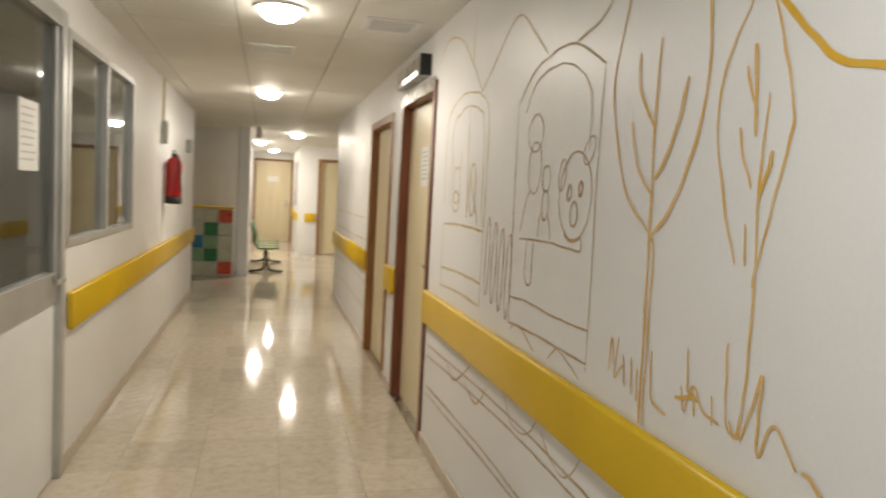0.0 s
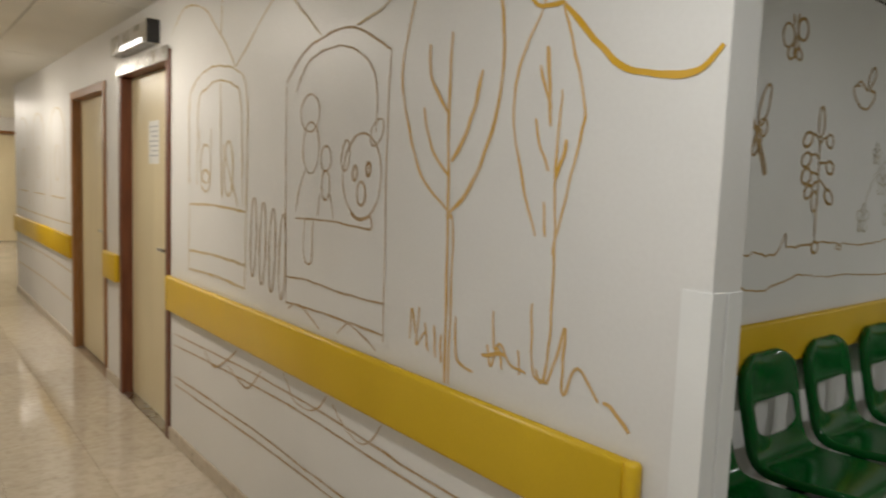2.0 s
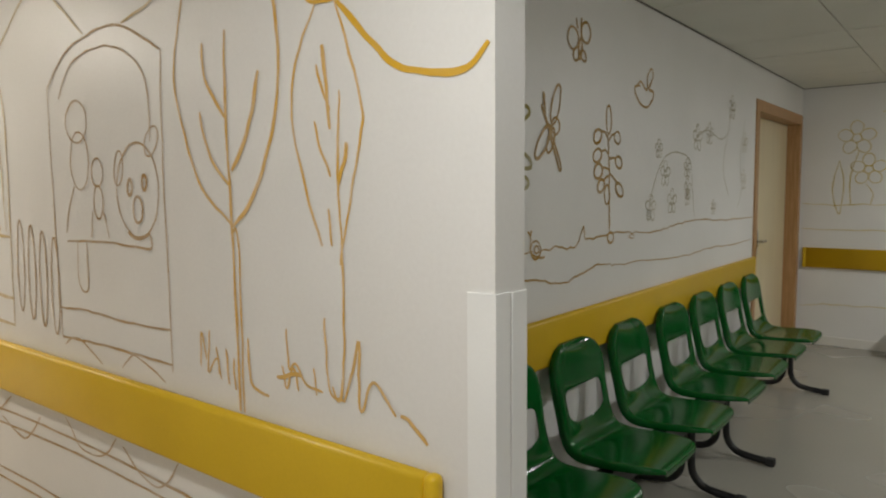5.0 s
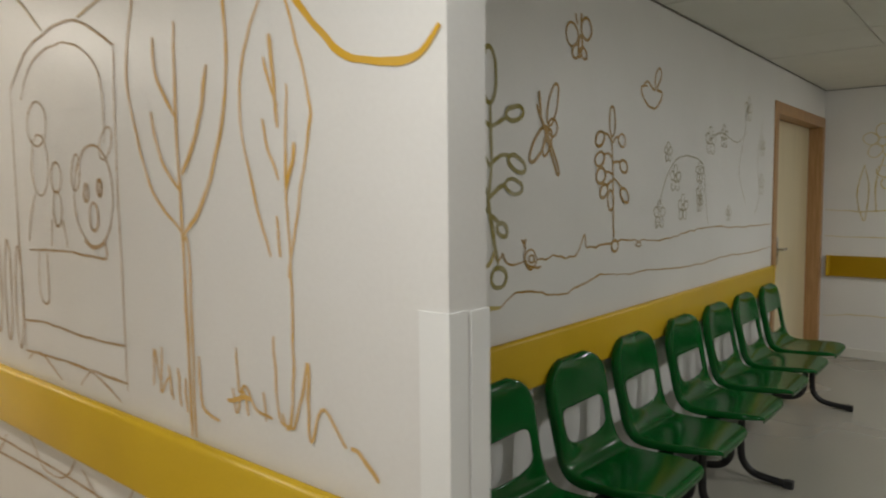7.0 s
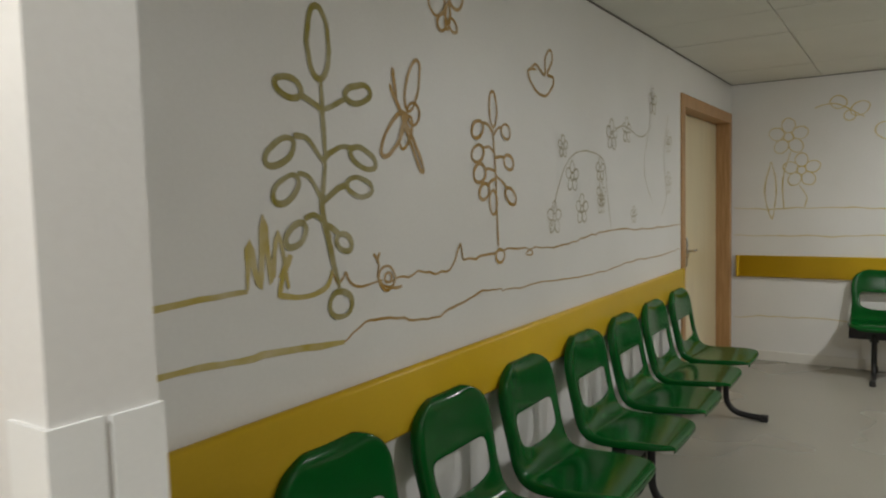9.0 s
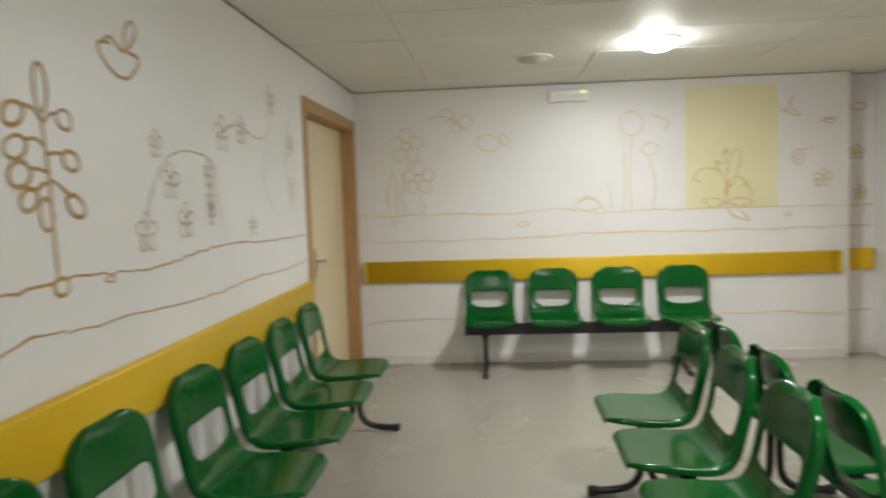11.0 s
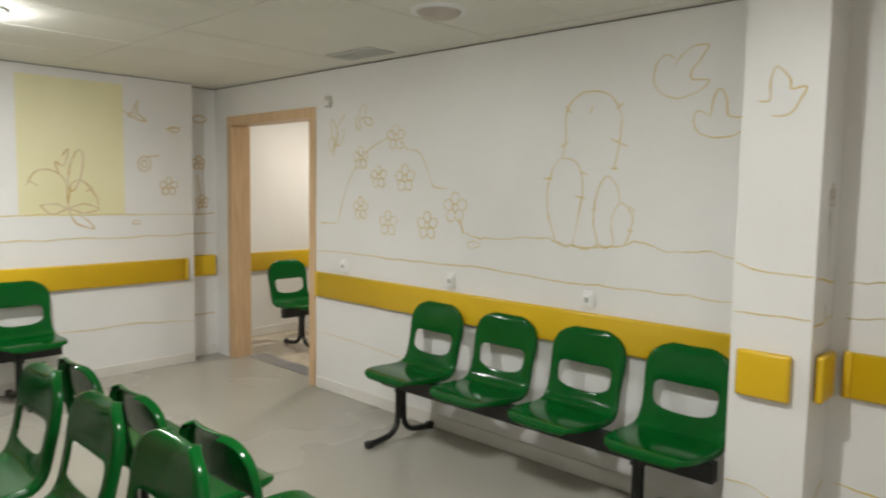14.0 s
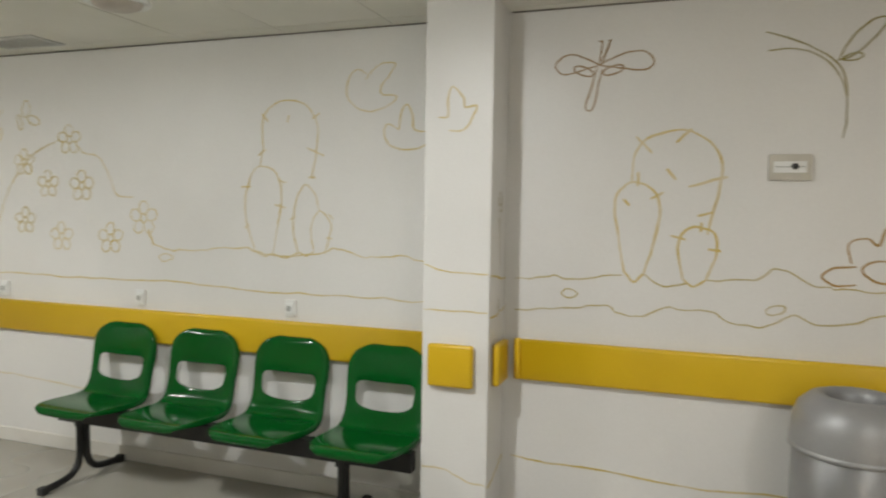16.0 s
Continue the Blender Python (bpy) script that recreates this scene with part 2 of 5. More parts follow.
def add_tube(bm, points, r, seg=10, steps=6):
    pts = smooth_path(points, steps)
    rings = []
    for i, p in enumerate(pts):
        d = (pts[min(i + 1, len(pts) - 1)] - pts[max(i - 1, 0)]).normalized()
        s = d.cross(Vector((1, 0, 0)))
        if s.length < 0.1:
            s = d.cross(Vector((0, 1, 0)))
        s.normalize()
        q = d.cross(s)
        rings.append([bm.verts.new(p + r * (math.cos(2 * math.pi * k / seg) * s + math.sin(2 * math.pi * k / seg) * q)) for k in range(seg)])
    for a, b in zip(rings, rings[1:]):
        for k in range(seg):
            bm.faces.new((a[k], a[(k + 1) % seg], b[(k + 1) % seg], b[k]))
    bm.faces.new(rings[0])
    bm.faces.new(rings[-1])


def tube(points, r, seg=10, steps=6):
    bm = bmesh.new()
    add_tube(bm, points, r, seg, steps)
    return bm


def structure(name, bm, material, label, category, smooth=False):
    return tagged(part(name, bm, material, None, "", smooth), label, category, kind="structure")


# ---------------------------------------------------------------- plan
XE, XR = 6.187, 6.35       # east wall and its recess
YN, YS, YS2 = 0.69, -3.73, -3.67
XL = -1.85                 # corridor's window wall
T = 0.10

# floors
structure("floor_room", box(0.1, 6.36, -3.73, YN, -0.06, 0.0), M_VINYL, "grey-beige vinyl floor with a dull shine", "floor")
structure("floor_doorway", box(4.85, 6.12, -3.90, -3.73, -0.06, -0.001), M_VINYL, "grey-beige vinyl under the open doorway", "floor")
structure("threshold", box(4.93, 6.05, -4.02, -3.86, -0.06, 0.004), M_BIN, "dark grey metal threshold strip across the doorway", "threshold")
structure("floor_next_room", box(3.2, 6.75, -8.0, -3.90, -0.062, -0.002), M_TERRAZZO, "warm beige terrazzo floor of the next room", "floor")

# ceiling: panels 0.6 by 1.2 with dark gaps
bm = bmesh.new()
add_box(bm, -4.2, 6.9, -8.1, 18.9, CEIL + 0.012, CEIL + 0.08)
structure("ceiling", bm, M_CEIL_GAP, "dark ceiling void above the panels", "ceiling")
bm = bmesh.new()
for i in range(-12, 5):
    for j in range(-5, 18):
        x0, y0 = 4.3 + 0.6 * i, -2.4 + 1.2 * j
        if x0 > 1.5 and y0 > 0.7 or x0 < -4:
            continue
        dz = random.uniform(-0.0015, 0.0015)
        add_box(bm, x0 + 0.003, x0 + 0.597, y0 + 0.003, y0 + 1.197, CEIL + dz, CEIL + 0.011)
structure("ceiling_panels", bm, M_CEIL, "off-white suspended ceiling of large panels with dark joints", "ceiling")


# walls
def wall(name, rows, label="white painted plaster wall with a faint sheen"):
    return structure(name, boxes(rows), M_WALL, label, "wall")


H = CEIL + 0.02
wall("wall_corridor_east", [(0, T, 0, 3.17, 0, H), (0, T, 3.17, 4.09, 2.05, H), (0, T, 4.09, 4.55, 0, H), (0, T, 4.55, 5.55, 2.01, H), (0, T, 5.55, 8.75, 0, H)])
wall("wall_north", [(T, 4.61, YN, YN + 0.15, 0, H), (4.61, 6.10, YN, YN + 0.15, 2.06, H), (6.10, XE + 0.3, YN, YN + 0.15, 0, H)])
wall("wall_east", [(XE, XR + 0.15, -3.43, YN, 0, H), (XR, XR + 0.15, -3.73, -3.43, 0, H)])
wall("wall_south", [(1.31, 4.91, YS - 0.15, YS, 0, H), (4.91, 6.07, YS - 0.15, YS, 2.06, H), (6.07, 6.50, YS - 0.15, YS, 0, H),
                    (XL - 0.15, 1.31, YS - 0.15, YS2, 0, H)])
wall("pillar", [(1.31, 1.61, YS, -3.41, 0, H)], "square white painted pillar against the wall")
wall("wall_next_room", [(6.75, 6.9, -8.0, YS - 0.15, 0, H), (3.1, 6.9, -8.15, -8.0, 0, H), (3.05, 3.2, -8.0, YS - 0.15, 0, H), (6.5, 6.75, YS - 0.15, YS - 0.02, 0, H)])
# window wall: post, sill wall, lintel, far part, and the stretch behind the walker
W0, W1 = 2.97, 4.66
wall("wall_corridor_west", [(XL - 0.12, XL, 2.90, W0, 0, H), (XL - 0.12, XL, W0, W1, 0, 1.10), (XL - 0.12, XL, W0, W1, 2.15, H), (XL - 0.12, XL, W1, 8.9, 0, H),
                            (XL - 0.12, XL, 1.80, 2.90, 2.20, H), (XL - 0.12, XL, YS, 1.80, 0, H)])
wall("wall_office", [(-4.2, -4.05, 0.5, 8.9, 0, H), (-4.05, XL - 0.12, 0.5, 0.65, 0, H), (-4.05, XL - 0.12, 8.75, 8.9, 0, H)], "dim wall of the unlit office behind the glass")
structure("floor_office", box(-4.05, XL - 0.1, 0.6, 8.8, -0.06, -0.003), M_VINYL, "grey floor of the unlit office", "floor")
# the far hall
wall("wall_far_west", [(-4.2, -4.05, 8.9, 11.6, 0, H), (-4.05, -1.30, 11.45, 11.6, 0, H), (-1.42, -1.30, 11.6, 18.6, 0, H)])
wall("wall_far_end", [(-1.42, -1.24, 18.6, 18.75, 0, H), (-1.24, -0.29, 18.6, 18.75, 2.16, H), (-0.29, -0.10, 18.6, 18.75, 0, H)])
wall("wall_far_east", [(-0.25, -0.10, 15.0, 15.6, 0, H), (-0.25, -0.10, 15.6, 17.8, 0, 1.0), (-0.25, -0.10, 15.6, 17.8, 2.1, H), (-0.25, -0.10, 17.8, 18.6, 0, H), (-0.10, 0.22, 15.0, 15.15, 0, H), (0.22, 1.12, 15.0, 15.15, 2.06, H), (1.12, 3.4, 15.0, 15.15, 0, H),
                       (3.3, 3.45, 8.65, 15.0, 0, H), (T, 3.4, 8.60, 8.75, 0, H)])
structure("column_hall", box(-1.36, -1.19, 10.78, 10.95, 0, H, bevel=0.01), M_GUARD, "slim white column beside the cabinet", "column")


# skirtings
def skirt(name, a, material=M_SKIRT, label="white painted skirting board"):
    structure(name, box(*a, bevel=0.004), material, label, "skirting")


skirt("baseboard_north", (T + 0.05, 4.54, YN - 0.012, YN, 0, 0.085))
skirt("baseboard_east", (XE - 0.012, XE, -3.43, YN - 0.012, 0, 0.085))
skirt("baseboard_recess", (XR - 0.012, XR, -3.72, -3.43, 0, 0.085))
skirt("baseboard_south", (1.61, 4.84, YS, YS + 0.012, 0, 0.085))
skirt("baseboard_south_west", (XL, 1.30, YS2, YS2 + 0.012, 0, 0.085))
skirt("baseboard_next_room", (6.738, 6.75, -8, YS - 0.15, 0, 0.085))
for k, (a, b) in enumerate([(0.06, 3.12), (4.14, 4.50), (5.62, 8.75)]):
    skirt("baseboard_corridor_%d" % (k + 1), (-0.012, 0, a, b, 0, 0.075), M_SKIRT_TZ, "beige terrazzo skirting")
skirt("baseboard_window_wall", (XL, XL + 0.012, 2.9, 8.9, 0, 0.075), M_SKIRT_TZ, "beige terrazzo skirting")


# yellow bumper rails: rounded boards, 0.185 m high
RZ0, RZ1, RT = 0.722, 0.908, 0.036


def rail(a, label="yellow plastic bumper rail with rounded edges on the wall"):
    r = root("bumper_rail", label, "bumper rail", "wall bumper rails")
    along = 0 if a[1] - a[0] > a[3] - a[2] else 2
    lo, hi = a[along], a[along + 1]
    if hi - lo < 0.5:
        part("rail_pad", box(*a, bevel=0.013, seg=3), M_YELLOW, r, "", True)
        return r
    cap = 0.035
    for name, s, e, g in (("rail_body", lo + cap + 0.001, hi - cap - 0.001, 0), ("end_cap", lo, lo + cap, 0.002), ("end_cap", hi - cap, hi, 0.002)):
        c = list(a)
        c[along], c[along + 1] = s, e
        d = 2 - along
        if g:
            c[4], c[5] = c[4] - g, c[5] + g
        bm = bmesh.new()
        add_box(bm, *c)
        edges = [ed for ed in bm.edges if abs((ed.verts[0].co - ed.verts[1].co)[along // 2]) > 0.01] if name == "rail_body" else list(bm.edges)
        bmesh.ops.bevel(bm, geom=edges, offset=0.013, segments=3, profile=0.5, affect="EDGES")
        part(name, bm, M_YELLOW, r, "", True)
    return r


rail((-RT, -0.002, 0.115, 3.11, RZ0, RZ1))
rail((-RT, -0.002, 4.15, 4.49, RZ0, RZ1), "short yellow bumper rail between two doors")
rail((-RT, -0.002, 5.63, 8.70, RZ0, RZ1))
rail((T + 0.02, 4.53, YN - RT, YN - 0.002, RZ0 + 0.03, RZ1 + 0.038), "long yellow bumper rail behind the green seats")
rail((XE - RT, XE - 0.002, -3.37, 0.645, RZ0, RZ1), "long yellow bumper rail behind the green seats")
rail((XR - RT, XR - 0.002, -3.71, -3.46, RZ0, RZ1), "short yellow bumper rail in a wall recess")
rail((1.62, 4.825, YS + 0.002, YS + RT, RZ0 - 0.015, RZ1 - 0.015), "long yellow bumper rail behind the green seats")
rail((1.37, 1.575, -3.408, -3.408 + RT, RZ0, RZ1), "small yellow bumper pad on the pillar")
rail((1.31 - RT, 1.308, -3.63, -3.46, RZ0, RZ1), "small yellow bumper pad on the pillar's side")
rail((XL + 0.05, 1.255, YS2 + 0.002, YS2 + RT, RZ0, RZ1))
rail((XL + 0.002, XL + RT, 2.99, 8.85, RZ0 - 0.03, RZ1 - 0.03))
rail((6.75 - RT, 6.748, -7.9, -3.95, RZ0 - 0.05, RZ1 - 0.05), "yellow bumper rail in the next room")
rail((-0.10, 0.14, 15.0 - RT, 14.998, RZ0, RZ1), "short yellow bumper rail beside a far door")
rail((-0.25 - RT, -0.252, 15.05, 18.4, RZ0, RZ1), "yellow bumper rail in the far passage")

# corner guards on the end of the mural wall
guard = root("corner_guard", "white plastic corner guards on the wall end", "corner guard", kind="structure")
bm = boxes([(-0.004, 0, -0.004, 0.06, 0.0, 1.27), (0.0, 0.045, -0.004, 0, 0.0, 1.27)])
part("corner_strip", bm, M_GUARD, guard)
bm = boxes([(0.052, 0.104, -0.004, 0, 0.0, 1.268), (T, 0.104, 0.0, 0.06, 0.0, 1.268)])
part("corner_strip", bm, M_GUARD, guard)


# ---------------------------------------------------------------- doors
def leaf_handle(parent, axis, x, y, z, side):
    """Lever handle on a plate; axis 'x' or 'y' is the door's normal, side its sign."""
    def place(u0, u1, d0, d1, z0, z1):
        if axis == "y":
            return (x + u0, x + u1, y + side * d0, y + side * d1, z0, z1)
        return (x + side * d0, x + side * d1, y + u0, y + u1, z0, z1)
    h = part("door_handle", box(*place(-0.02, 0.02, 0.0, 0.006, z - 0.12, z + 0.10), bevel=0.002), M_STEEL, parent, "brushed steel handle plate")
    bm = box(*place(-0.009, 0.009, 0.005, 0.05, z - 0.009, z + 0.009), bevel=0.003)
    add_box(bm, *place(-0.012, 0.11, 0.038, 0.055, z - 0.009, z + 0.009), bevel=0.004)
    part("lever", bm, M_STEEL, h, "steel lever")


def door_x(name, y0, y1, top, x_face, depth, frame_mat, label, handle_at=None, fw=0.06, casing=0.012, leaf=True):
    """Door in a wall whose face lies at x_face and which runs along y; the room is on the smaller x."""
    d = root(name, label, "door", kind="structure")
    xa, xb = x_face - casing, x_face + depth
    part("jamb", box(xa, xb, y0, y0 + fw, 0, top - fw, bevel=0.003), frame_mat, d)
    part("jamb", box(xa, xb, y1 - fw, y1, 0, top - fw, bevel=0.003), frame_mat, d)
    part("head", box(xa, xb, y0, y1, top - fw, top, bevel=0.003), frame_mat, d)
    if leaf:
        lf = part("leaf", box(xb - 0.045, xb - 0.002, y0 + fw + 0.003, y1 - fw - 0.003, 0.008, top - fw - 0.003, bevel=0.002), M_CREAM, d, "cream laminate door leaf")
        if handle_at is not None:
            leaf_handle(lf, "x", xb - 0.045, handle_at, 1.02, -1)
    return d


d1 = door_x("door_1", 3.115, 4.135, 2.095, 0.0, 0.10, M_MAHOGANY, "closed cream door in a dark mahogany frame", 3.26)
d2 = door_x("door_2", 4.50, 5.61, 2.055, 0.0, 0.10, M_OAK_DARK, "closed cream door in a brown wooden frame", 4.64)
part("plinth", box(0.0, 0.1, 3.17, 4.09, 0, 0.006), M_STEEL, d1)
part("head_cover", box(-0.020, -0.0125, 3.12, 4.13, 2.04, 2.115, bevel=0.002), M_STEEL, d1, "glossy white strip over the door head")
note = tagged(part("paper_notice", box(0.0515, 0.0535, 3.50, 3.70, 1.50, 1.75), M_PAPER), "white paper notice taped to the cream door", "notice")
for k in range(7):
    part("text_bar", box(0.0505, 0.0515, 3.52, 3.68 - 0.02 * (k % 3), 1.72 - 0.028 * k - 0.008, 1.72 - 0.028 * k), M_INK, note)


def door_y(name, x0, x1, top, y_face, depth, toward, frame_mat, label, splits=(), handle_at=None, fw=0.065, leaf=True, leaf_at=None):
    """Door in a wall that runs along x; toward is the sign of y on the room's side."""
    d = root(name, label, "door", kind="structure")
    ya, yb = y_face + toward * 0.012, y_face - toward * depth
    lo, hi = min(ya, yb), max(ya, yb)
    part("jamb", box(x0, x0 + fw, lo, hi, 0, top - fw, bevel=0.003), frame_mat, d)
    part("jamb", box(x1 - fw, x1, lo, hi, 0, top - fw, bevel=0.003), frame_mat, d)
    part("head", box(x0, x1, lo, hi, top - fw, top, bevel=0.003), frame_mat, d)
    if leaf:
        cuts = [x0 + fw, *splits, x1 - fw]
        yl = y_face - toward * (leaf_at if leaf_at is not None else depth - 0.045)
        for a, b in zip(cuts, cuts[1:]):
            lf = part("leaf", box(a + 0.003, b - 0.003, min(yl, yl - toward * 0.042), max(yl, yl - toward * 0.042), 0.008, top - fw - 0.003, bevel=0.003), M_CREAM, d, "cream laminate door leaf")
        if handle_at is not None:
            leaf_handle(lf, "y", handle_at, yl, 1.02, toward)
    return d


door_y("door_3", 4.545, 6.16, 2.125, YN, 0.15, -1, M_OAK, "closed cream double door in an oak frame", (5.02,), 5.09, fw=0.085, leaf_at=0.10)
door_y("door_4", 4.85, 6.125, 2.12, YS, 0.17, 1, M_PINE, "open doorway with a pale pine frame", fw=0.075, leaf=False)
door_y("door_5", -1.28, -0.25, 2.20, 18.6, 0.1, -1, M_OAK_DARK, "closed cream door at the corridor's end", (), -0.42, fw=0.05)
door_y("door_6", 0.17, 1.17, 2.12, 15.0, 0.1, -1, M_OAK_DARK, "cream door in a brown frame in the far hall", (), 1.0, fw=0.06)
tagged(part("paper_notice", box(-0.92, -0.64, 18.652, 18.6545, 1.60, 1.74), M_PAPER), "small pale notice on the far cream door", "notice")

# lamp box over the first door
sign = root("door_sign_lamp", "silver metal lamp box above the dark-framed door", "sign lamp")
part("housing", box(-0.065, -0.002, 3.32, 4.08, 2.150, 2.265, bevel=0.006), M_STEEL, sign)
part("end_cap", box(-0.068, -0.001, 3.305, 3.319, 2.145, 2.27, bevel=0.003), M_BLACK, sign, "dark end cap")
# glowing strip added for the highlight reflected on the silver box
part("tube", box(-0.0668, -0.0652, 3.42, 3.86, 2.158, 2.185, bevel=0.0005), M_SIGN_GLINT, sign, "glowing white strip in place of the reflected highlight")

# ---------------------------------------------------------------- glazed office front
win = root("window_1", "large aluminium-framed office window with dark glass", "window", kind="structure")
for a in [(W0, W0 + 0.04, 1.10, 2.15), (W1 - 0.04, W1, 1.10, 2.15), (3.80, 3.84, 1.14, 2.11)]:
    part("window_frame", box(XL - 0.06, XL + 0.01, a[0], a[1], a[2], a[3], bevel=0.003), M_ALU, win)
for z in (1.10, 2.11):
    part("window_frame", box(XL - 0.06, XL + 0.008, W0 + 0.04, W1 - 0.04, z, z + 0.04, bevel=0.003), M_ALU, win)
for y0, y1 in ((W0 + 0.04, 3.80), (3.84, W1 - 0.04)):
    part("pane", box(XL - 0.03, XL - 0.024, y0, y1, 1.14, 2.11), M_GLASS, win)
gd = root("door_7", "aluminium office door with a glass upper half", "door", kind="structure")
part("door_post", box(XL - 0.08, XL + 0.02, 2.83, 2.90, 0, 2.20, bevel=0.004), M_ALU, gd)
part("door_post", box(XL - 0.08, XL + 0.02, 1.80, 1.86, 0, 2.20, bevel=0.004), M_ALU, gd)
part("head", box(XL - 0.08, XL + 0.018, 1.86, 2.83, 2.12, 2.20, bevel=0.004), M_ALU, gd)
part("lower_panel", box(XL - 0.05, XL - 0.01, 1.862, 2.828, 0.01, 0.85, bevel=0.003), M_GUARD, gd, "white lower door panel")
part("rail", box(XL - 0.055, XL + 0.002, 1.862, 2.828, 0.852, 1.0, bevel=0.004), M_ALU, gd)
part("stile", box(XL - 0.055, XL + 0.002, 2.78, 2.828, 1.002, 2.118, bevel=0.004), M_ALU, gd)
part("stile", box(XL - 0.055, XL + 0.002, 1.862, 1.91, 1.002, 2.118, bevel=0.004), M_ALU, gd)
part("pane", box(XL - 0.03, XL - 0.024, 1.91, 2.78, 1.0, 2.12), M_GLASS, gd)
h = part("door_handle", box(XL + 0.002, XL + 0.012, 2.76, 2.82, 0.95, 0.99, bevel=0.003), M_STEEL, gd)
part("lever", box(XL + 0.03, XL + 0.045, 2.68, 2.81, 0.955, 0.975, bevel=0.004), M_STEEL, h)
note = tagged(part("paper_notice", box(XL - 0.0235, XL - 0.0215, 2.37, 2.62, 1.46, 1.75), M_PAPER), "white sheet of paper taped to the glass", "notice")
for k in range(8):
    part("text_bar", box(XL - 0.0215, XL - 0.0205, 2.40, 2.58 - 0.02 * (k % 3), 1.72 - 0.03 * k - 0.007, 1.72 - 0.03 * k), M_INK, note)
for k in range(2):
    cab = root("office_cabinet", "pale cabinet inside the unlit office, its colour darkened for the dim room", "cabinet", "office cabinets")
    part("body", box(-4.04, -3.6, 1.2 + 3.2 * k, 3.6 + 3.2 * k, 0, 1.0 + 0.5 * k, bevel=0.01), M_DIMMED, cab)
    part("door", box(-3.6, -3.58, 1.22 + 3.2 * k, 2.39 + 3.2 * k, 0.05, 0.98 + 0.5 * k, bevel=0.004), M_DIMMED, cab)
    part("door", box(-3.6, -3.58, 2.41 + 3.2 * k, 3.58 + 3.2 * k, 0.05, 0.98 + 0.5 * k, bevel=0.004), M_DIMMED, cab)

# fire extinguisher and the boxes over it
ex = root("fire_extinguisher", "red fire extinguisher with a black base hung on the wall", "fire extinguisher", m=pose(XL + 0.085, 6.25, 1.24))
part("cylinder", lathe([(0, 0.06), (0.072, 0.06), (0.074, 0.09), (0.074, 0.36), (0.065, 0.40), (0.035, 0.43), (0.022, 0.44), (0, 0.44)], 24), M_RED, ex, "", True)
part("base", lathe([(0, 0.0), (0.07, 0.0), (0.076, 0.01), (0.076, 0.065), (0, 0.065)], 24), M_RUBBER, ex, "black plastic base", True)
part("valve", box(-0.018, 0.018, -0.05, 0.03, 0.44, 0.475, bevel=0.005), M_BLACK, ex)
part("lever", box(-0.01, 0.01, -0.085, 0.02, 0.485, 0.50, bevel=0.004), M_BLACK, ex)
part("hose", tube([(0.02, -0.03, 0.455), (0.05, -0.10, 0.42), (0.06, -0.10, 0.28), (0.07, -0.075, 0.12)], 0.011), M_RUBBER, ex, "black hose", True)
part("label_plate", box(0.0735, 0.0755, -0.03, 0.03, 0.18, 0.32), M_PAPER, ex, "pale printed label")
part("bracket", box(-0.083, -0.07, -0.02, 0.02, 0.3, 0.38), M_STEEL, ex)
for y, z0, z1 in ((6.0, 1.79, 1.99), (8.0, 1.80, 1.95)):
    al = root("alarm_box", "small grey alarm box on the wall", "alarm box")
    part("body", box(XL, XL + 0.05, y, y + 0.12, z0, z1, bevel=0.006), M_GREYBOX, al)
    part("cover", box(XL + 0.05, XL + 0.055, y + 0.02, y + 0.10, z0 + 0.03, z1 - 0.03, bevel=0.002), M_BEIGE, al)
tagged(part("cable_duct", box(XL, XL + 0.02, 6.05, 6.075, 1.99, CEIL, bevel=0.003), M_CREAM), "thin pinkish cable duct rising to the ceiling", "cable duct")

# ---------------------------------------------------------------- ceiling fixtures


def ceiling_lamp(x, y, lens=None, deep=1.8):
    """Round fitting; its frosted dome is the light when a lit lens is given."""
    lamp = root("ceiling_lamp", "round ceiling lamp with a frosted dome, lit bright white" if lens else "round recessed ceiling lamp, switched off", "ceiling lamp", "ceiling lamps", m=pose(x, y, CEIL))
    part("trim_ring", lathe([(0.105, 0.0), (0.11, -0.012), (0.135, -0.010), (0.14, 0.0)], 32), M_GUARD, lamp, "", True)
    part("lens", lathe([(0.108, -0.004), (0.10, -0.02 * deep), (0.07, -0.034 * deep), (0.035, -0.04 * deep), (0, -0.041 * deep)], 24), lens or M_OFFLENS, lamp, "glowing frosted dome" if lens else "frosted lens", True)


LIT = {}
for x, y, watts, colour in LAMPS:
    if (watts, colour) not in LIT:
        LIT[watts, colour] = lit("lit_lens", colour, watts * DOME)
    ceiling_lamp(x, y, LIT[watts, colour])
    data = bpy.data.lights.new("lamp_light", "AREA")
    data.shape, data.size, data.energy, data.color = "DISK", 0.11, watts * BEAM, colour
    new("lamp_light", data).matrix_basis = pose(x, y, CEIL - 0.08)
for x, y in OFF_LAMPS:
    ceiling_lamp(x, y, None, 1.0)


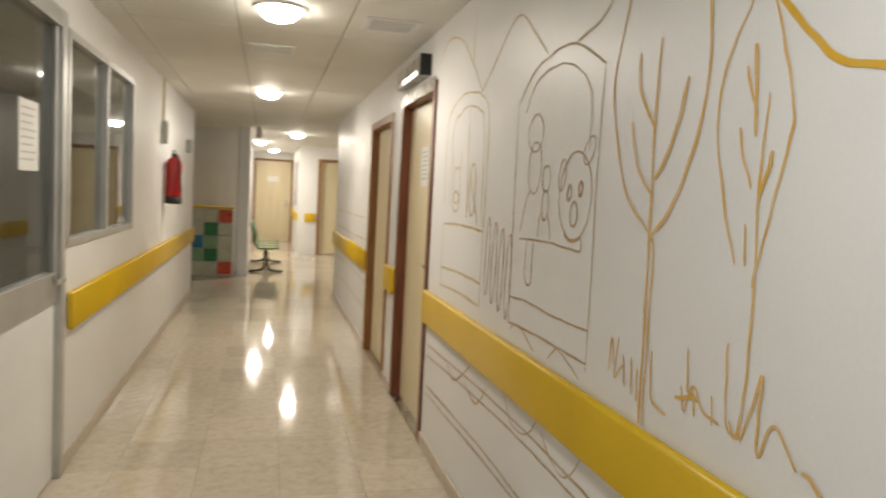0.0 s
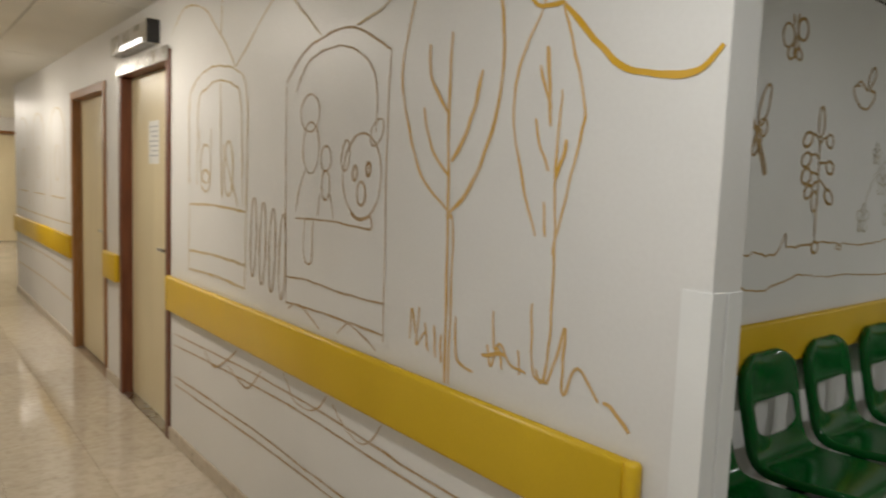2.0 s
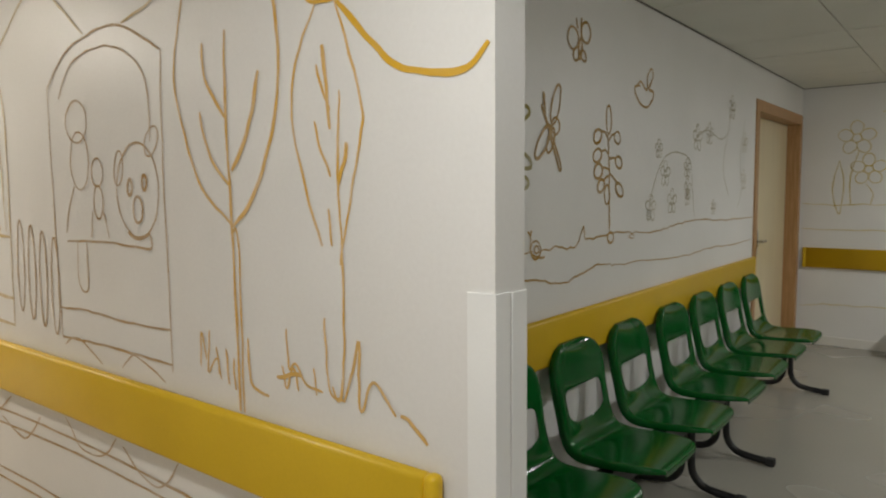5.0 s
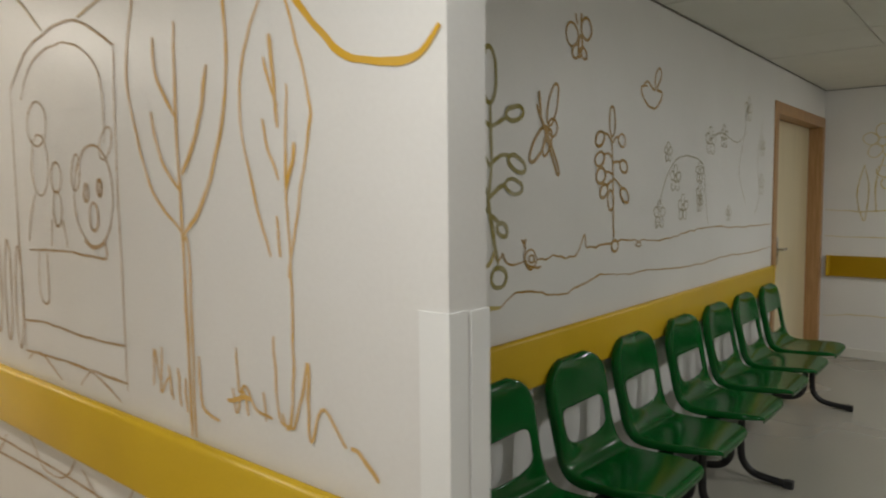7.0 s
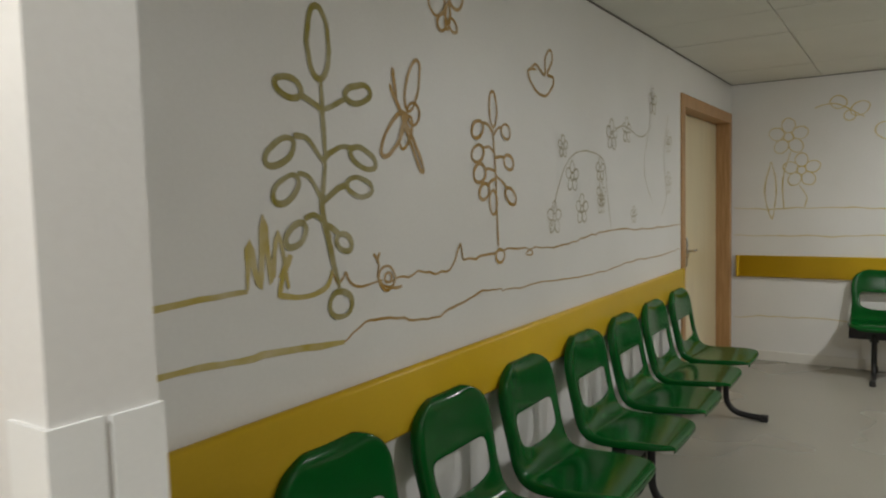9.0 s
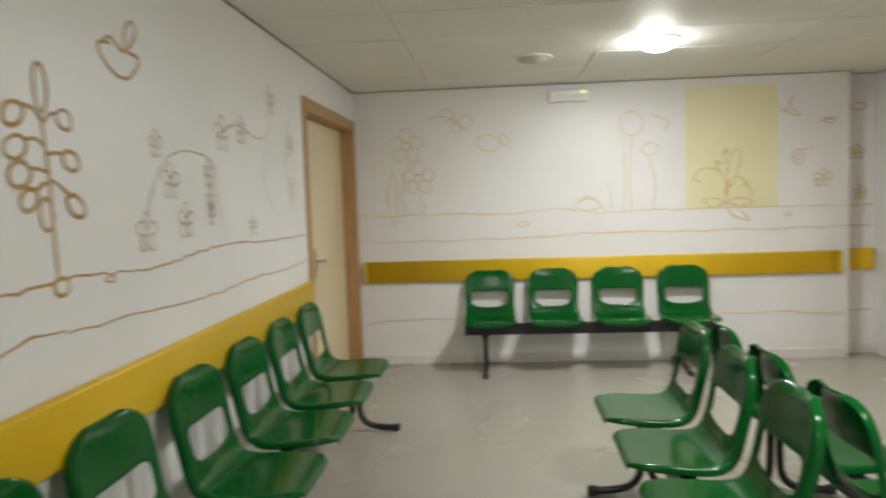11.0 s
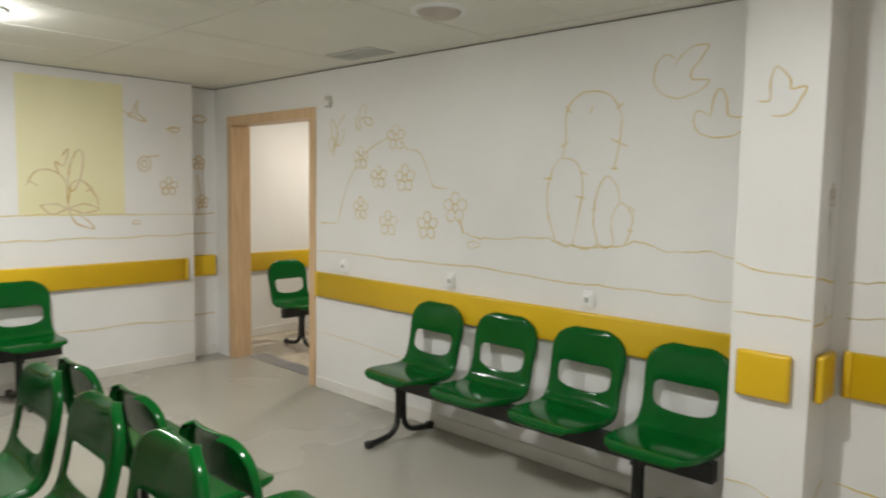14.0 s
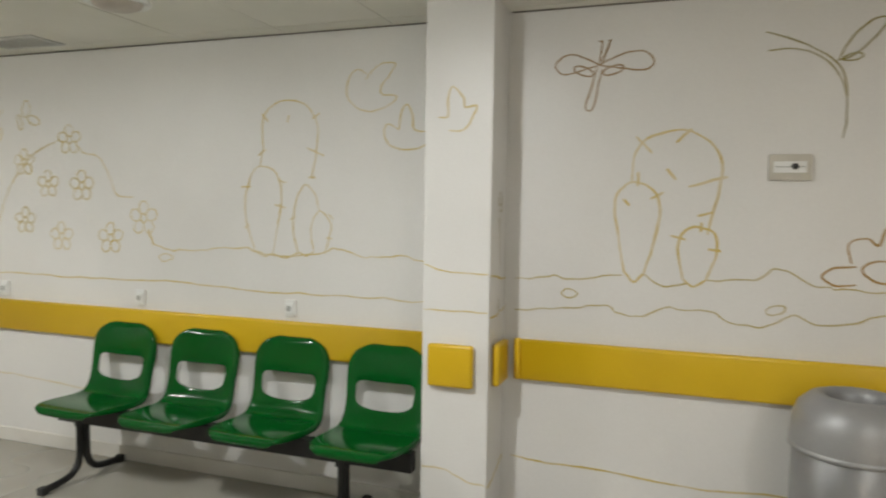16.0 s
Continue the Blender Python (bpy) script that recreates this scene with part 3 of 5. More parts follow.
def vent(x, y, w, d, label, metal=M_ALU, back=M_BLACK):
    v = root("ceiling_vent", label, "vent", m=pose(x, y, CEIL))
    part("frame", boxes([(-w, w, -d, -d + 0.03, -0.008, 0), (-w, w, d - 0.03, d, -0.008, 0), (-w, -w + 0.03, -d + 0.03, d - 0.03, -0.008, 0), (w - 0.03, w, -d + 0.03, d - 0.03, -0.008, 0)]), metal, v)
    part("backing", box(-w + 0.03, w - 0.03, -d + 0.03, d - 0.03, -0.002, 0), back, v)
    n = 7
    for k in range(n):
        y0 = -d + 0.04 + (2 * d - 0.08) * k / (n - 1)
        part("slat", box(-w + 0.03, w - 0.03, y0 - 0.007, y0 + 0.007, -0.0065, -0.003), metal, v)


vent(4.05, -3.48, 0.21, 0.11, "rectangular aluminium ceiling vent with slats")
vent(-0.27, 3.18, 0.15, 0.15, "square white ceiling vent with slats above the corridor", M_GUARD, M_BEIGE)
vent(-0.91, 4.2, 0.15, 0.15, "square white ceiling vent with slats above the corridor", M_GUARD, M_BEIGE)
tagged(part("smoke_detector", lathe([(0, -0.045), (0.03, -0.045), (0.05, -0.03), (0.055, 0.0)], 20), M_GUARD, None, "", True), "small white round smoke detector on the ceiling", "smoke detector").matrix_basis = pose(-0.75, 12.4, CEIL)
stub = root("ceiling_speaker", "dark grey cylinder hanging under the far ceiling", "device", m=pose(-1.06, 10.5, CEIL))
part("body", lathe([(0, -0.18), (0.035, -0.18), (0.042, -0.17), (0.042, -0.05), (0.03, -0.04), (0.03, -0.012), (0, -0.012)], 20), M_GREYBOX, stub, "", True)
part("mount", lathe([(0, -0.0115), (0.06, -0.0115), (0.065, 0.0)], 20), M_GUARD, stub, "white round mount", True)

em = root("emergency_light", "white emergency light box high on the wall with a green lamp", "emergency light")
part("body", box(XE - 0.055, XE, -1.30, -0.99, 2.215, 2.315, bevel=0.01), M_GUARD, em)
part("diffuser", box(XE - 0.06, XE - 0.055, -1.27, -1.02, 2.23, 2.275, bevel=0.002), M_PAPER, em)
part("indicator", box(XE - 0.062, XE - 0.0555, -1.285, -1.255, 2.287, 2.297), M_LED, em, "green indicator lamp")


# ---------------------------------------------------------------- green benches
def seat_shell():
    """One moulded seat: a sheet bent from seat into back, with rolled edges and a hand slot."""
    prof = [(0.238, 0.390, 0.142), (0.247, 0.412, 0.150), (0.239, 0.426, 0.174), (0.205, 0.432, 0.202), (0.12, 0.431, 0.217), (0.03, 0.424, 0.221),
            (-0.060, 0.419, 0.219), (-0.110, 0.432, 0.213), (-0.137, 0.468, 0.208), (-0.152, 0.522, 0.204), (-0.162, 0.568, 0.204), (-0.177, 0.638, 0.210), (-0.186, 0.694, 0.212),
            (-0.193, 0.738, 0.205), (-0.199, 0.772, 0.184), (-0.206, 0.797, 0.150), (-0.219, 0.813, 0.104), (-0.238, 0.814, 0.084)]
    drop = {0: 0.004, 1: 0.008, 2: 0.015, 3: 0.022}
    us = [-1.0, -1.0, -0.93, -0.73, -0.40, 0, 0.40, 0.73, 0.93, 1.0, 1.0]
    bm = bmesh.new()
    grid = []
    for i, (y, z, w) in enumerate(prof):
        j = min(max(i, 4), 13)
        a, b = prof[max(j - 1, 0)], prof[j + 1]
        t = Vector((0, b[0] - a[0], b[1] - a[1])).normalized()
        nrm = Vector((0, -t.z, t.y))
        if nrm.z < 0:
            nrm = -nrm
        nrm = Vector((0, abs(nrm.y), nrm.z)) if i > 6 else nrm
        row = []
        for k, u in enumerate(us):
            p = Vector((u * w, y, z))
            dish = 0.004 * u * u if i <= 5 else 0.011 * u * u
            p += nrm * (dish if abs(u) < 0.99 else 0.006)
            if k in (0, len(us) - 1):
                p -= nrm * drop.get(i, 0.028)
                p.x *= 1.012
            row.append(bm.verts.new(p))
        grid.append(row)
    for i in range(len(prof) - 1):
        for k in range(len(us) - 1):
            if 9 <= i <= 10 and 3 <= k <= 6:
                continue
            bm.faces.new((grid[i][k], grid[i][k + 1], grid[i + 1][k + 1], grid[i + 1][k]))
    # slot: flat top, sagging lower edge
    for k in (4, 5, 6):
        grid[9][k].co.z -= 0.014
    for k in (3, 7):
        grid[9][k].co.z += 0.014
        grid[11][k].co.z += 0.007
        grid[11][k].co.x *= 1.04
    bmesh.ops.recalc_face_normals(bm, faces=bm.faces)
    me = bpy.data.meshes.new("seat")
    bm.to_mesh(me)
    bm.free()
    tmp = new("seat_build", me)
    so = tmp.modifiers.new("thick", "SOLIDIFY")
    so.thickness, so.offset = 0.009, 0
    su = tmp.modifiers.new("round", "SUBSURF")
    su.levels = su.render_levels = 2
    out = bpy.data.meshes.new_from_object(tmp.evaluated_get(bpy.context.evaluated_depsgraph_get()))
    bpy.data.objects.remove(tmp)
    for poly in out.polygons:
        poly.use_smooth = True
    out.materials.clear()
    out.materials.append(M_GREEN)
    out.name = "seat"
    return out


SEAT = seat_shell()
PITCH = 0.54
TALL = Matrix.Diagonal((1, 1, 1.02, 1))   # the benches along the north wall stand higher


def leg_mesh(sign):
    return tube([(0, 0.03 + sign * 0.022, 0.345), (0, 0.03 + sign * 0.022, 0.20), (0, 0.03 + sign * 0.03, 0.10), (0, 0.03 + sign * 0.075, 0.045), (0, 0.03 + sign * 0.15, 0.026), (0, 0.03 + sign * 0.245, 0.020)], 0.0185, 12, 5)


def bench(n, m, label, legs, extra=0.0):
    """Seats face local +y; the first seat's centre is at local x = 0, the others follow along +x."""
    b = root("waiting_bench", label, "bench", "green waiting benches", m=m)
    x0, x1 = -0.21 - extra, PITCH * (n - 1) + 0.21 + extra
    part("beam", box(x0, x1, 0.0, 0.06, 0.305, 0.395, bevel=0.005), M_BLACK, b, "black square steel beam")
    for k in range(n):
        s = new("seat", SEAT)
        s.parent = b
        s.location = (PITCH * k + random.uniform(-0.004, 0.004), 0, 0)
        s.rotation_euler = (random.uniform(-0.008, 0.008), 0, random.uniform(-0.012, 0.012))
        tagged(s, "glossy green moulded plastic seat with a hand slot")
        part("bracket", boxes([(PITCH * k - 0.09, PITCH * k - 0.06, -0.1, 0.16, 0.395, 0.413), (PITCH * k + 0.06, PITCH * k + 0.09, -0.1, 0.16, 0.395, 0.413)]), M_BLACK, b)
    for x in legs:
        for sign in (1, -1):
            lg = part("leg", leg_mesh(sign), M_BLACK, b, "black curved steel tube leg", True)
            lg.location.x = x
            cap = part("rubber_foot", box(-0.021, 0.021, 0.03 + sign * 0.23, 0.03 + sign * 0.275, 0, 0.040, bevel=0.006), M_RUBBER, lg)
        part("leg_plate", box(x - 0.03, x + 0.03, 0.0, 0.06, 0.285, 0.3045, bevel=0.003), M_BLACK, b)
    return b


bench(4, pose(4.28, 0.425, 0, rz=180) @ TALL, "bench of four glossy green seats on a black frame", (-0.14, 1.45))
bench(4, pose(2.09, 0.425, 0, rz=180) @ TALL, "bench of four glossy green seats on a black frame", (-0.17, 1.53))
bench(4, pose(5.93, -2.06, 0, rz=90), "bench of four green seats on a black beam", (0.06, 1.66))
bench(4, pose(1.885, -3.465, 0), "bench of four green seats on a black beam beside the pillar", (0.12, 1.70), 0.02)
bench(3, pose(2.39, -1.225, 0), "bench of three green seats, back to back with another", (0.0, 1.08))
bench(3, pose(3.48, -1.765, 0, rz=180), "bench of three green seats, back to back with another", (0.0, 1.08))
bench(2, pose(6.05, -4.42 - 0.54, 0, rz=90), "bench of green seats beyond the open doorway", (0.54,), 0.0)

bench(4, pose(-0.93, 13.0, 0, rz=-90), "bench of green seats along the far hall wall", (0.0, 1.60))

# cabinet of coloured cells in the far hall
cb = root("cube_cabinet", "low cabinet of pale and coloured square panels with a yellow top", "cabinet")
part("body", box(-2.53, -1.42, 10.82, 11.2, 0, 1.06), M_BEIGE, cb)
part("top", box(-2.54, -1.41, 10.80, 11.22, 1.062, 1.09, bevel=0.004), M_YELLOW, cb, "yellow edge")
COLS = ["mint pale pale pale red", "pale green pale green pale", "green pale blue mint pale", "pale mint mint green pale", "red pale pale pale red"]
for r, line in enumerate(COLS):
    for c, col in enumerate(line.split()):
        x0, z1 = -2.52 + 0.218 * c, 1.045 - 0.206 * r
        part("panel", box(x0 + 0.006, x0 + 0.212, 10.80, 10.82, z1 - 0.196, z1, bevel=0.006), CELL[col], cb, col + " square panel")

# ---------------------------------------------------------------- litter bin and wall fittings
bn = root("litter_bin", "round grey metal litter bin with a domed lid", "litter bin", m=pose(-0.06, -3.36, 0))
part("body", lathe([(0, 0.0), (0.19, 0.0), (0.205, 0.02), (0.205, 0.66), (0.2, 0.665), (0, 0.665)], 48), M_BIN, bn, "", True)
part("rim", lathe([(0.205, 0.655), (0.217, 0.66), (0.218, 0.672), (0.208, 0.68)], 48), M_BINTOP, bn, "", True)
part("lid", lathe([(0.212, 0.668), (0.214, 0.70), (0.207, 0.765), (0.188, 0.815), (0.15, 0.848), (0.125, 0.856), (0.108, 0.852), (0.098, 0.83), (0.095, 0.80)], 48), M_BINTOP, bn, "domed grey lid with a round opening", True)
part("liner", lathe([(0, 0.79), (0.094, 0.79), (0.094, 0.80)], 32), M_BLACK, bn, "dark opening")


def fitting(name, label, category, a, b, mat_a, mat_b):
    r = root(name, label, category)
    part("plate", box(*a, bevel=0.003), mat_a, r)
    part("insert", box(*b, bevel=0.001), mat_b, r)
    return r


for x in (4.50, 3.45, 2.47):
    so = fitting("wall_socket", "small white wall socket above the yellow rail", "socket", (x - 0.030, x + 0.030, YS, YS + 0.016, 0.915, 1.005), (x - 0.022, x + 0.022, YS + 0.016, YS + 0.026, 0.93, 0.985), M_GUARD, M_GUARD)
    part("pin_hole", box(x - 0.012, x + 0.012, YS + 0.0261, YS + 0.0275, 0.945, 0.972), M_GREYBOX, so)
fitting("wall_sensor", "tiny pale sensor box above the doorway corner", "sensor", (4.66, 4.715, YS, YS + 0.025, 2.10, 2.185), (4.672, 4.703, YS + 0.025, YS + 0.028, 2.115, 2.15), M_BEIGE, M_GUARD)
tv = fitting("wall_panel", "beige rectangular wall plate with a black keyhole", "wall plate", (0.075, 0.23, YS2, YS2 + 0.02, 1.625, 1.728), (0.093, 0.213, YS2 + 0.02, YS2 + 0.023, 1.655, 1.70), M_BEIGE, M_GUARD)
part("knob", lathe([(0, 0.012), (0.011, 0.012), (0.013, 0)], 14), M_BLACK, tv, "black knob").matrix_basis = pose(0.135, YS2 + 0.023, 1.68, -90)
part("slit", box(0.098, 0.208, YS2 + 0.023, YS2 + 0.0245, 1.676, 1.680), M_GREYBOX, tv)
structure("painted_panel", box(XE - 0.001, XE - 0.0002, -2.86, -2.11, 1.28, 2.30), M_YPATCH, "pale yellow painted rectangle on the white wall", "wall paint")

# dark strips added to paint the shadow gap where the ceiling meets the walls
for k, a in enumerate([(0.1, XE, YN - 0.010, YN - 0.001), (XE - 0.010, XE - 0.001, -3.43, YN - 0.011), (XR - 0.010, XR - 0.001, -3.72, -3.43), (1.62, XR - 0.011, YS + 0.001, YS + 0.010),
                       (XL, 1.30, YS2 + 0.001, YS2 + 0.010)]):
    structure("ceiling_shade_strip_%d" % (k + 1), box(*a, CEIL - 0.007, CEIL - 0.002), M_CEIL_GAP, "thin dark strip painting the shadow gap along the ceiling's edge", "trim")
w2 = root("window_2", "pale blue-grey window in the far passage", "window", kind="structure")
for y0, y1 in ((15.6, 15.66), (16.67, 16.73), (17.74, 17.8)):
    part("window_frame", box(-0.23, -0.13, y0, y1, 1.0, 2.1, bevel=0.004), M_ALU, w2)
for y0, y1 in ((15.66, 16.67), (16.73, 17.74)):
    part("pane", box(-0.19, -0.18, y0, y1, 1.0, 2.1), M_GREYBOX, w2, "frosted blue-grey pane")

# ---------------------------------------------------------------- wall drawings
PLANES = {
    "W": lambda u, z: Vector((-0.0016, u, z)),
    "N": lambda u, z: Vector((u, YN - 0.0016, z)),
    "E": lambda u, z: Vector((XE - 0.0030, u, z)),
    "R": lambda u, z: Vector((XR - 0.0016, u, z)),
    "S": lambda u, z: Vector((u, YS + 0.0016, z)),
    "S2": lambda u, z: Vector((u, YS2 + 0.0016, z)),
    "P": lambda u, z: Vector((u, -3.41 + 0.0016, z)),
    "PW": lambda u, z: Vector((1.31 - 0.0016, u, z)),
}


class Drawing:
    """Brush lines on a wall plane, gathered into one thin mesh."""

    def __init__(self, plane, material, width, name, label, wobble=0.004):
        self.at, self.mat, self.w, self.name, self.label, self.wob = PLANES[plane], material, width, name, label, wobble
        self.bm = bmesh.new()
        self.layer = 0

    def line(self, *pts, w=1.0, closed=False, steps=7, taper=0.35):
        path = smooth_path([(u, z, 0) for u, z in pts], steps, closed)
        if closed:
            path = path + path[:1]
        if len(path) == 2:
            path = [path[0].lerp(path[1], k / 8) for k in range(9)]
        n, rows = len(path), []
        self.layer += 1
        lift = 0.00012 * (self.layer % 9)
        base = self.at(0, 0)
        nrm = (self.at(1, 0) - base).cross(self.at(0, 1) - base)
        ph = random.uniform(0, 50)
        for i, p in enumerate(path):
            d = path[min(i + 1, n - 1)] - path[max(i - 1, 0)]
            if closed and i in (0, n - 1):
                d = path[1] - path[-2]
            s = Vector((-d.y, d.x, 0)).normalized()
            nz = noise.noise((p.x * 9 + ph, p.y * 9, ph))
            end = 1.0 if closed else min(1.0, 1 - taper + taper * 4 * min(i, n - 1 - i) / max(n - 1, 1) * 2)
            h = self.w * w * 0.5 * (1 + 0.45 * nz) * end
            q = p + s * (self.wob * noise.noise((p.x * 22, p.y * 22, ph + 9)))
            rows.append((q + s * h, q - s * h))
        vs = []
        for a, b in rows:
            pa, pb = self.at(a.x, a.y), self.at(b.x, b.y)
            out = LIFT_DIR[self.at] * (lift + 0.0006 * len(vs) / n)
            vs.append((self.bm.verts.new(pa + out), self.bm.verts.new(pb + out)))
        for a, b in zip(vs, vs[1:]):
            self.bm.faces.new((a[0], a[1], b[1], b[0]))
        return self

    def loop(self, u, z, ru, rz, tilt=0, w=1.0, n=10):
        t = radians(tilt)
        pts = [(u + ru * math.cos(2 * math.pi * k / n) * math.cos(t) - rz * math.sin(2 * math.pi * k / n) * math.sin(t),
                z + ru * math.cos(2 * math.pi * k / n) * math.sin(t) + rz * math.sin(2 * math.pi * k / n) * math.cos(t)) for k in range(n)]
        return self.line(*pts, w=w, closed=True, steps=4)

    def flower(self, u, z, r, petals=5):
        for k in range(petals):
            a = 2 * math.pi * k / petals + 0.3
            self.loop(u + r * 0.62 * math.cos(a), z + r * 0.62 * math.sin(a), r * 0.40, r * 0.34, math.degrees(a), n=8)
        return self.loop(u, z, r * 0.25, r * 0.25, n=8)

    def leaf(self, u0, z0, u1, z1, fat=0.035, bend=0.0):
        """A stalk from the stem that ends in a loop."""
        du, dz = u1 - u0, z1 - z0
        self.line((u0, z0), (u0 + du * 0.35, z0 + dz * 0.35 + bend), (u0 + du * 0.7, z0 + dz * 0.7 + bend))
        ang = math.degrees(math.atan2(dz * 0.5 - bend * 2, du))
        return self.loop(u1, z1, math.hypot(du, dz) * 0.36, fat * 0.80, ang)

    def spikes(self, *rows):
        for u, z, du, dz in rows:
            self.line((u - du, z - dz), (u + du, z + dz), w=1.1)
        return self

    def done(self):
        ob = part(self.name, self.bm, self.mat)
        return tagged(ob, self.label, "wall drawing", "painted wall drawings")


OUT = {"W": (-1, 0, 0), "N": (0, -1, 0), "E": (-1, 0, 0), "R": (-1, 0, 0), "S": (0, 1, 0), "S2": (0, 1, 0), "P": (0, 1, 0), "PW": (-1, 0, 0)}
LIFT_DIR = {PLANES[k]: Vector(v) for k, v in OUT.items()}

# corridor wall: two trees, grass and a garland
d = Drawing("W", M_OCHRE, 0.0085, "tree_drawing", "tall ochre outline tree painted on the white wall")
d.line((0.94, 2.02), (0.995, 1.85), (1.01, 1.74), (0.98, 1.63), (0.90, 1.47), (0.77, 1.375))
d.line((0.61, 1.95), (0.585, 1.80), (0.60, 1.64), (0.68, 1.46), (0.77, 1.375), w=1.3)
d.line((0.785, 1.85), (0.79, 1.64), (0.775, 1.33), (0.765, 0.91), w=1.2).line((0.775, 1.36), (0.755, 1.33), (0.748, 0.91), w=0.8)
d.line((0.88, 1.83), (0.87, 1.74), (0.79, 1.64), w=1.2).line((0.90, 1.66), (0.86, 1.55), (0.78, 1.47), w=1.1).line((0.66, 1.74), (0.70, 1.61), (0.77, 1.51), w=1.5)
d.line((0.94, 2.02), (0.97, 2.12), (0.93, 2.22)).line((0.61, 1.95), (0.63, 2.10), (0.70, 2.22))
d.done()
d = Drawing("W", M_OCHRE, 0.007, "tree_drawing", "slim ochre outline tree painted on the white wall")
d.line((0.46, 1.86), (0.53, 1.73), (0.54, 1.60), (0.49, 1.43), (0.45, 1.34)).line((0.40, 1.86), (0.33, 1.65), (0.33, 1.57), (0.36, 1.45), (0.39, 1.34), (0.395, 1.3))
d.line((0.39, 1.67), (0.40, 1.47), (0.392, 1.34), (0.39, 1.11), (0.40, 1.0)).line((0.44, 1.77), (0.43, 1.68), (0.42, 1.59), w=1.4).line((0.46, 1.73), (0.44, 1.67), (0.42, 1.63))
d.line((0.47, 1.61), (0.45, 1.55), (0.42, 1.49)).line((0.37, 1.56), (0.38, 1.52), (0.40, 1.47), w=1.3).line((0.43, 1.42), (0.42, 1.34)).line((0.46, 1.86), (0.44, 1.95), (0.40, 1.86))
d.done()
d = Drawing("W", M_OCHRE, 0.0062, "grass_drawing", "jagged ochre grass painted above the yellow rail", wobble=0.006)
d.line((0.89, 1.10), (0.90, 0.99), (0.86, 1.03), (0.84, 0.98)).line((0.82, 1.06), (0.81, 0.97)).line((0.73, 1.10), (0.72, 1.0), (0.69, 0.975), (0.65, 0.97), w=1.3)
d.line((0.62, 1.02), (0.57, 1.035), (0.53, 1.035), w=1.4).line((0.58, 1.14), (0.575, 1.05), (0.55, 1.06), (0.51, 1.02), (0.46, 1.01), w=1.1)
d.line((0.45, 1.18), (0.445, 1.06), (0.43, 1.01), (0.39, 1.0)).line((0.39, 1.0), (0.36, 1.09), (0.345, 1.14), (0.345, 1.05), (0.34, 0.99), (0.32, 1.04), (0.30, 1.06), (0.27, 1.03), (0.24, 1.0), steps=5, w=1.2)
d.line((0.93, 1.0), (0.925, 1.09), (0.905, 1.02)).line((0.86, 1.06), (0.85, 0.99)).line((0.79, 1.04), (0.78, 0.96)).line((0.60, 1.05), (0.585, 1.0), (0.56, 1.05), (0.54, 1.0)).line((0.49, 1.06), (0.48, 1.0)).line((0.425, 1.03), (0.41, 1.0), (0.40, 1.05))
d.line((0.23, 1.0), (0.21, 1.0), (0.185, 0.98), (0.16, 0.955), w=1.4)
d.done()
d = Drawing("W", M_OCHRE_BOLD, 0.014, "garland_drawing", "bold hanging ochre garland line near the corner")
d.line((0.40, 1.86), (0.32, 1.78), (0.24, 1.71), (0.14, 1.68), (0.06, 1.68), (0.012, 1.72), w=1.0).line((0.56, 1.96), (0.48, 1.87), (0.40, 1.86), w=0.7)
d.done()
# corridor wall: the train with two arched windows
d = Drawing("W", M_TRAIN, 0.0055, "train_car_drawing", "thin brown outline of a train car with an arched window")
d.line((1.74, 0.98), (1.755, 1.40), (1.76, 1.80)).line((1.76, 1.80), (1.64, 1.89), (1.50, 1.93), (1.29, 1.935), (1.07, 1.84), w=1.3).line((1.07, 1.84), (1.08, 1.60), (1.07, 0.96))
d.line((1.68, 1.76), (1.59, 1.86), (1.40, 1.89), (1.24, 1.85), (1.15, 1.76), (1.14, 1.60)).line((1.67, 1.305), (1.45, 1.31), (1.28, 1.305), (1.16, 1.30), (1.16, 1.34), w=1.3)
d.line((1.74, 1.08), (1.55, 1.085), (1.30, 1.075), (1.07, 1.08), w=1.2).line((1.74, 0.98), (1.40, 0.985), (1.07, 0.98), w=1.3)
d.line((1.72, 0.955), (1.66, 0.985), (1.60, 0.98), (1.47, 0.925)).line((1.35, 0.93), (1.29, 0.975), (1.23, 0.97), (1.11, 0.925))
d.line((1.75, 0.70), (1.66, 0.62), (1.58, 0.61), (1.48, 0.63), (1.41, 0.70)).line((1.37, 0.68), (1.26, 0.615), (1.15, 0.61), (1.06, 0.70))
d.done()
d = Drawing("W", M_TRAIN, 0.0055, "round_figures_drawing", "plain brown ovals drawn inside the train window")
d.loop(1.22, 1.465, 0.115, 0.135).loop(1.32, 1.53, 0.025, 0.05, 10).loop(1.135, 1.60, 0.03, 0.045, 35).loop(1.26, 1.475, 0.012, 0.022, w=2).loop(1.18, 1.485, 0.012, 0.022, w=2)
d.loop(1.22, 1.41, 0.026, 0.036, w=1.6).loop(1.57, 1.68, 0.07, 0.065).loop(1.56, 1.56, 0.06, 0.09).line((1.67, 1.33), (1.64, 1.42), (1.60, 1.48)).line((1.60, 1.31), (1.60, 1.17), (1.54, 1.16), (1.54, 1.31))
d.loop(1.45, 1.52, 0.035, 0.045).loop(1.45, 1.43, 0.028, 0.05).line((1.42, 1.40), (1.39, 1.32)).line((1.49, 1.40), (1.50, 1.32))
d.line((1.28, 1.345), (1.22, 1.325), (1.16, 1.345), w=1.8)
d.done()
d = Drawing("W", M_TRAIN, 0.008, "coil_drawing", "looped spring coupling drawn between the train cars")
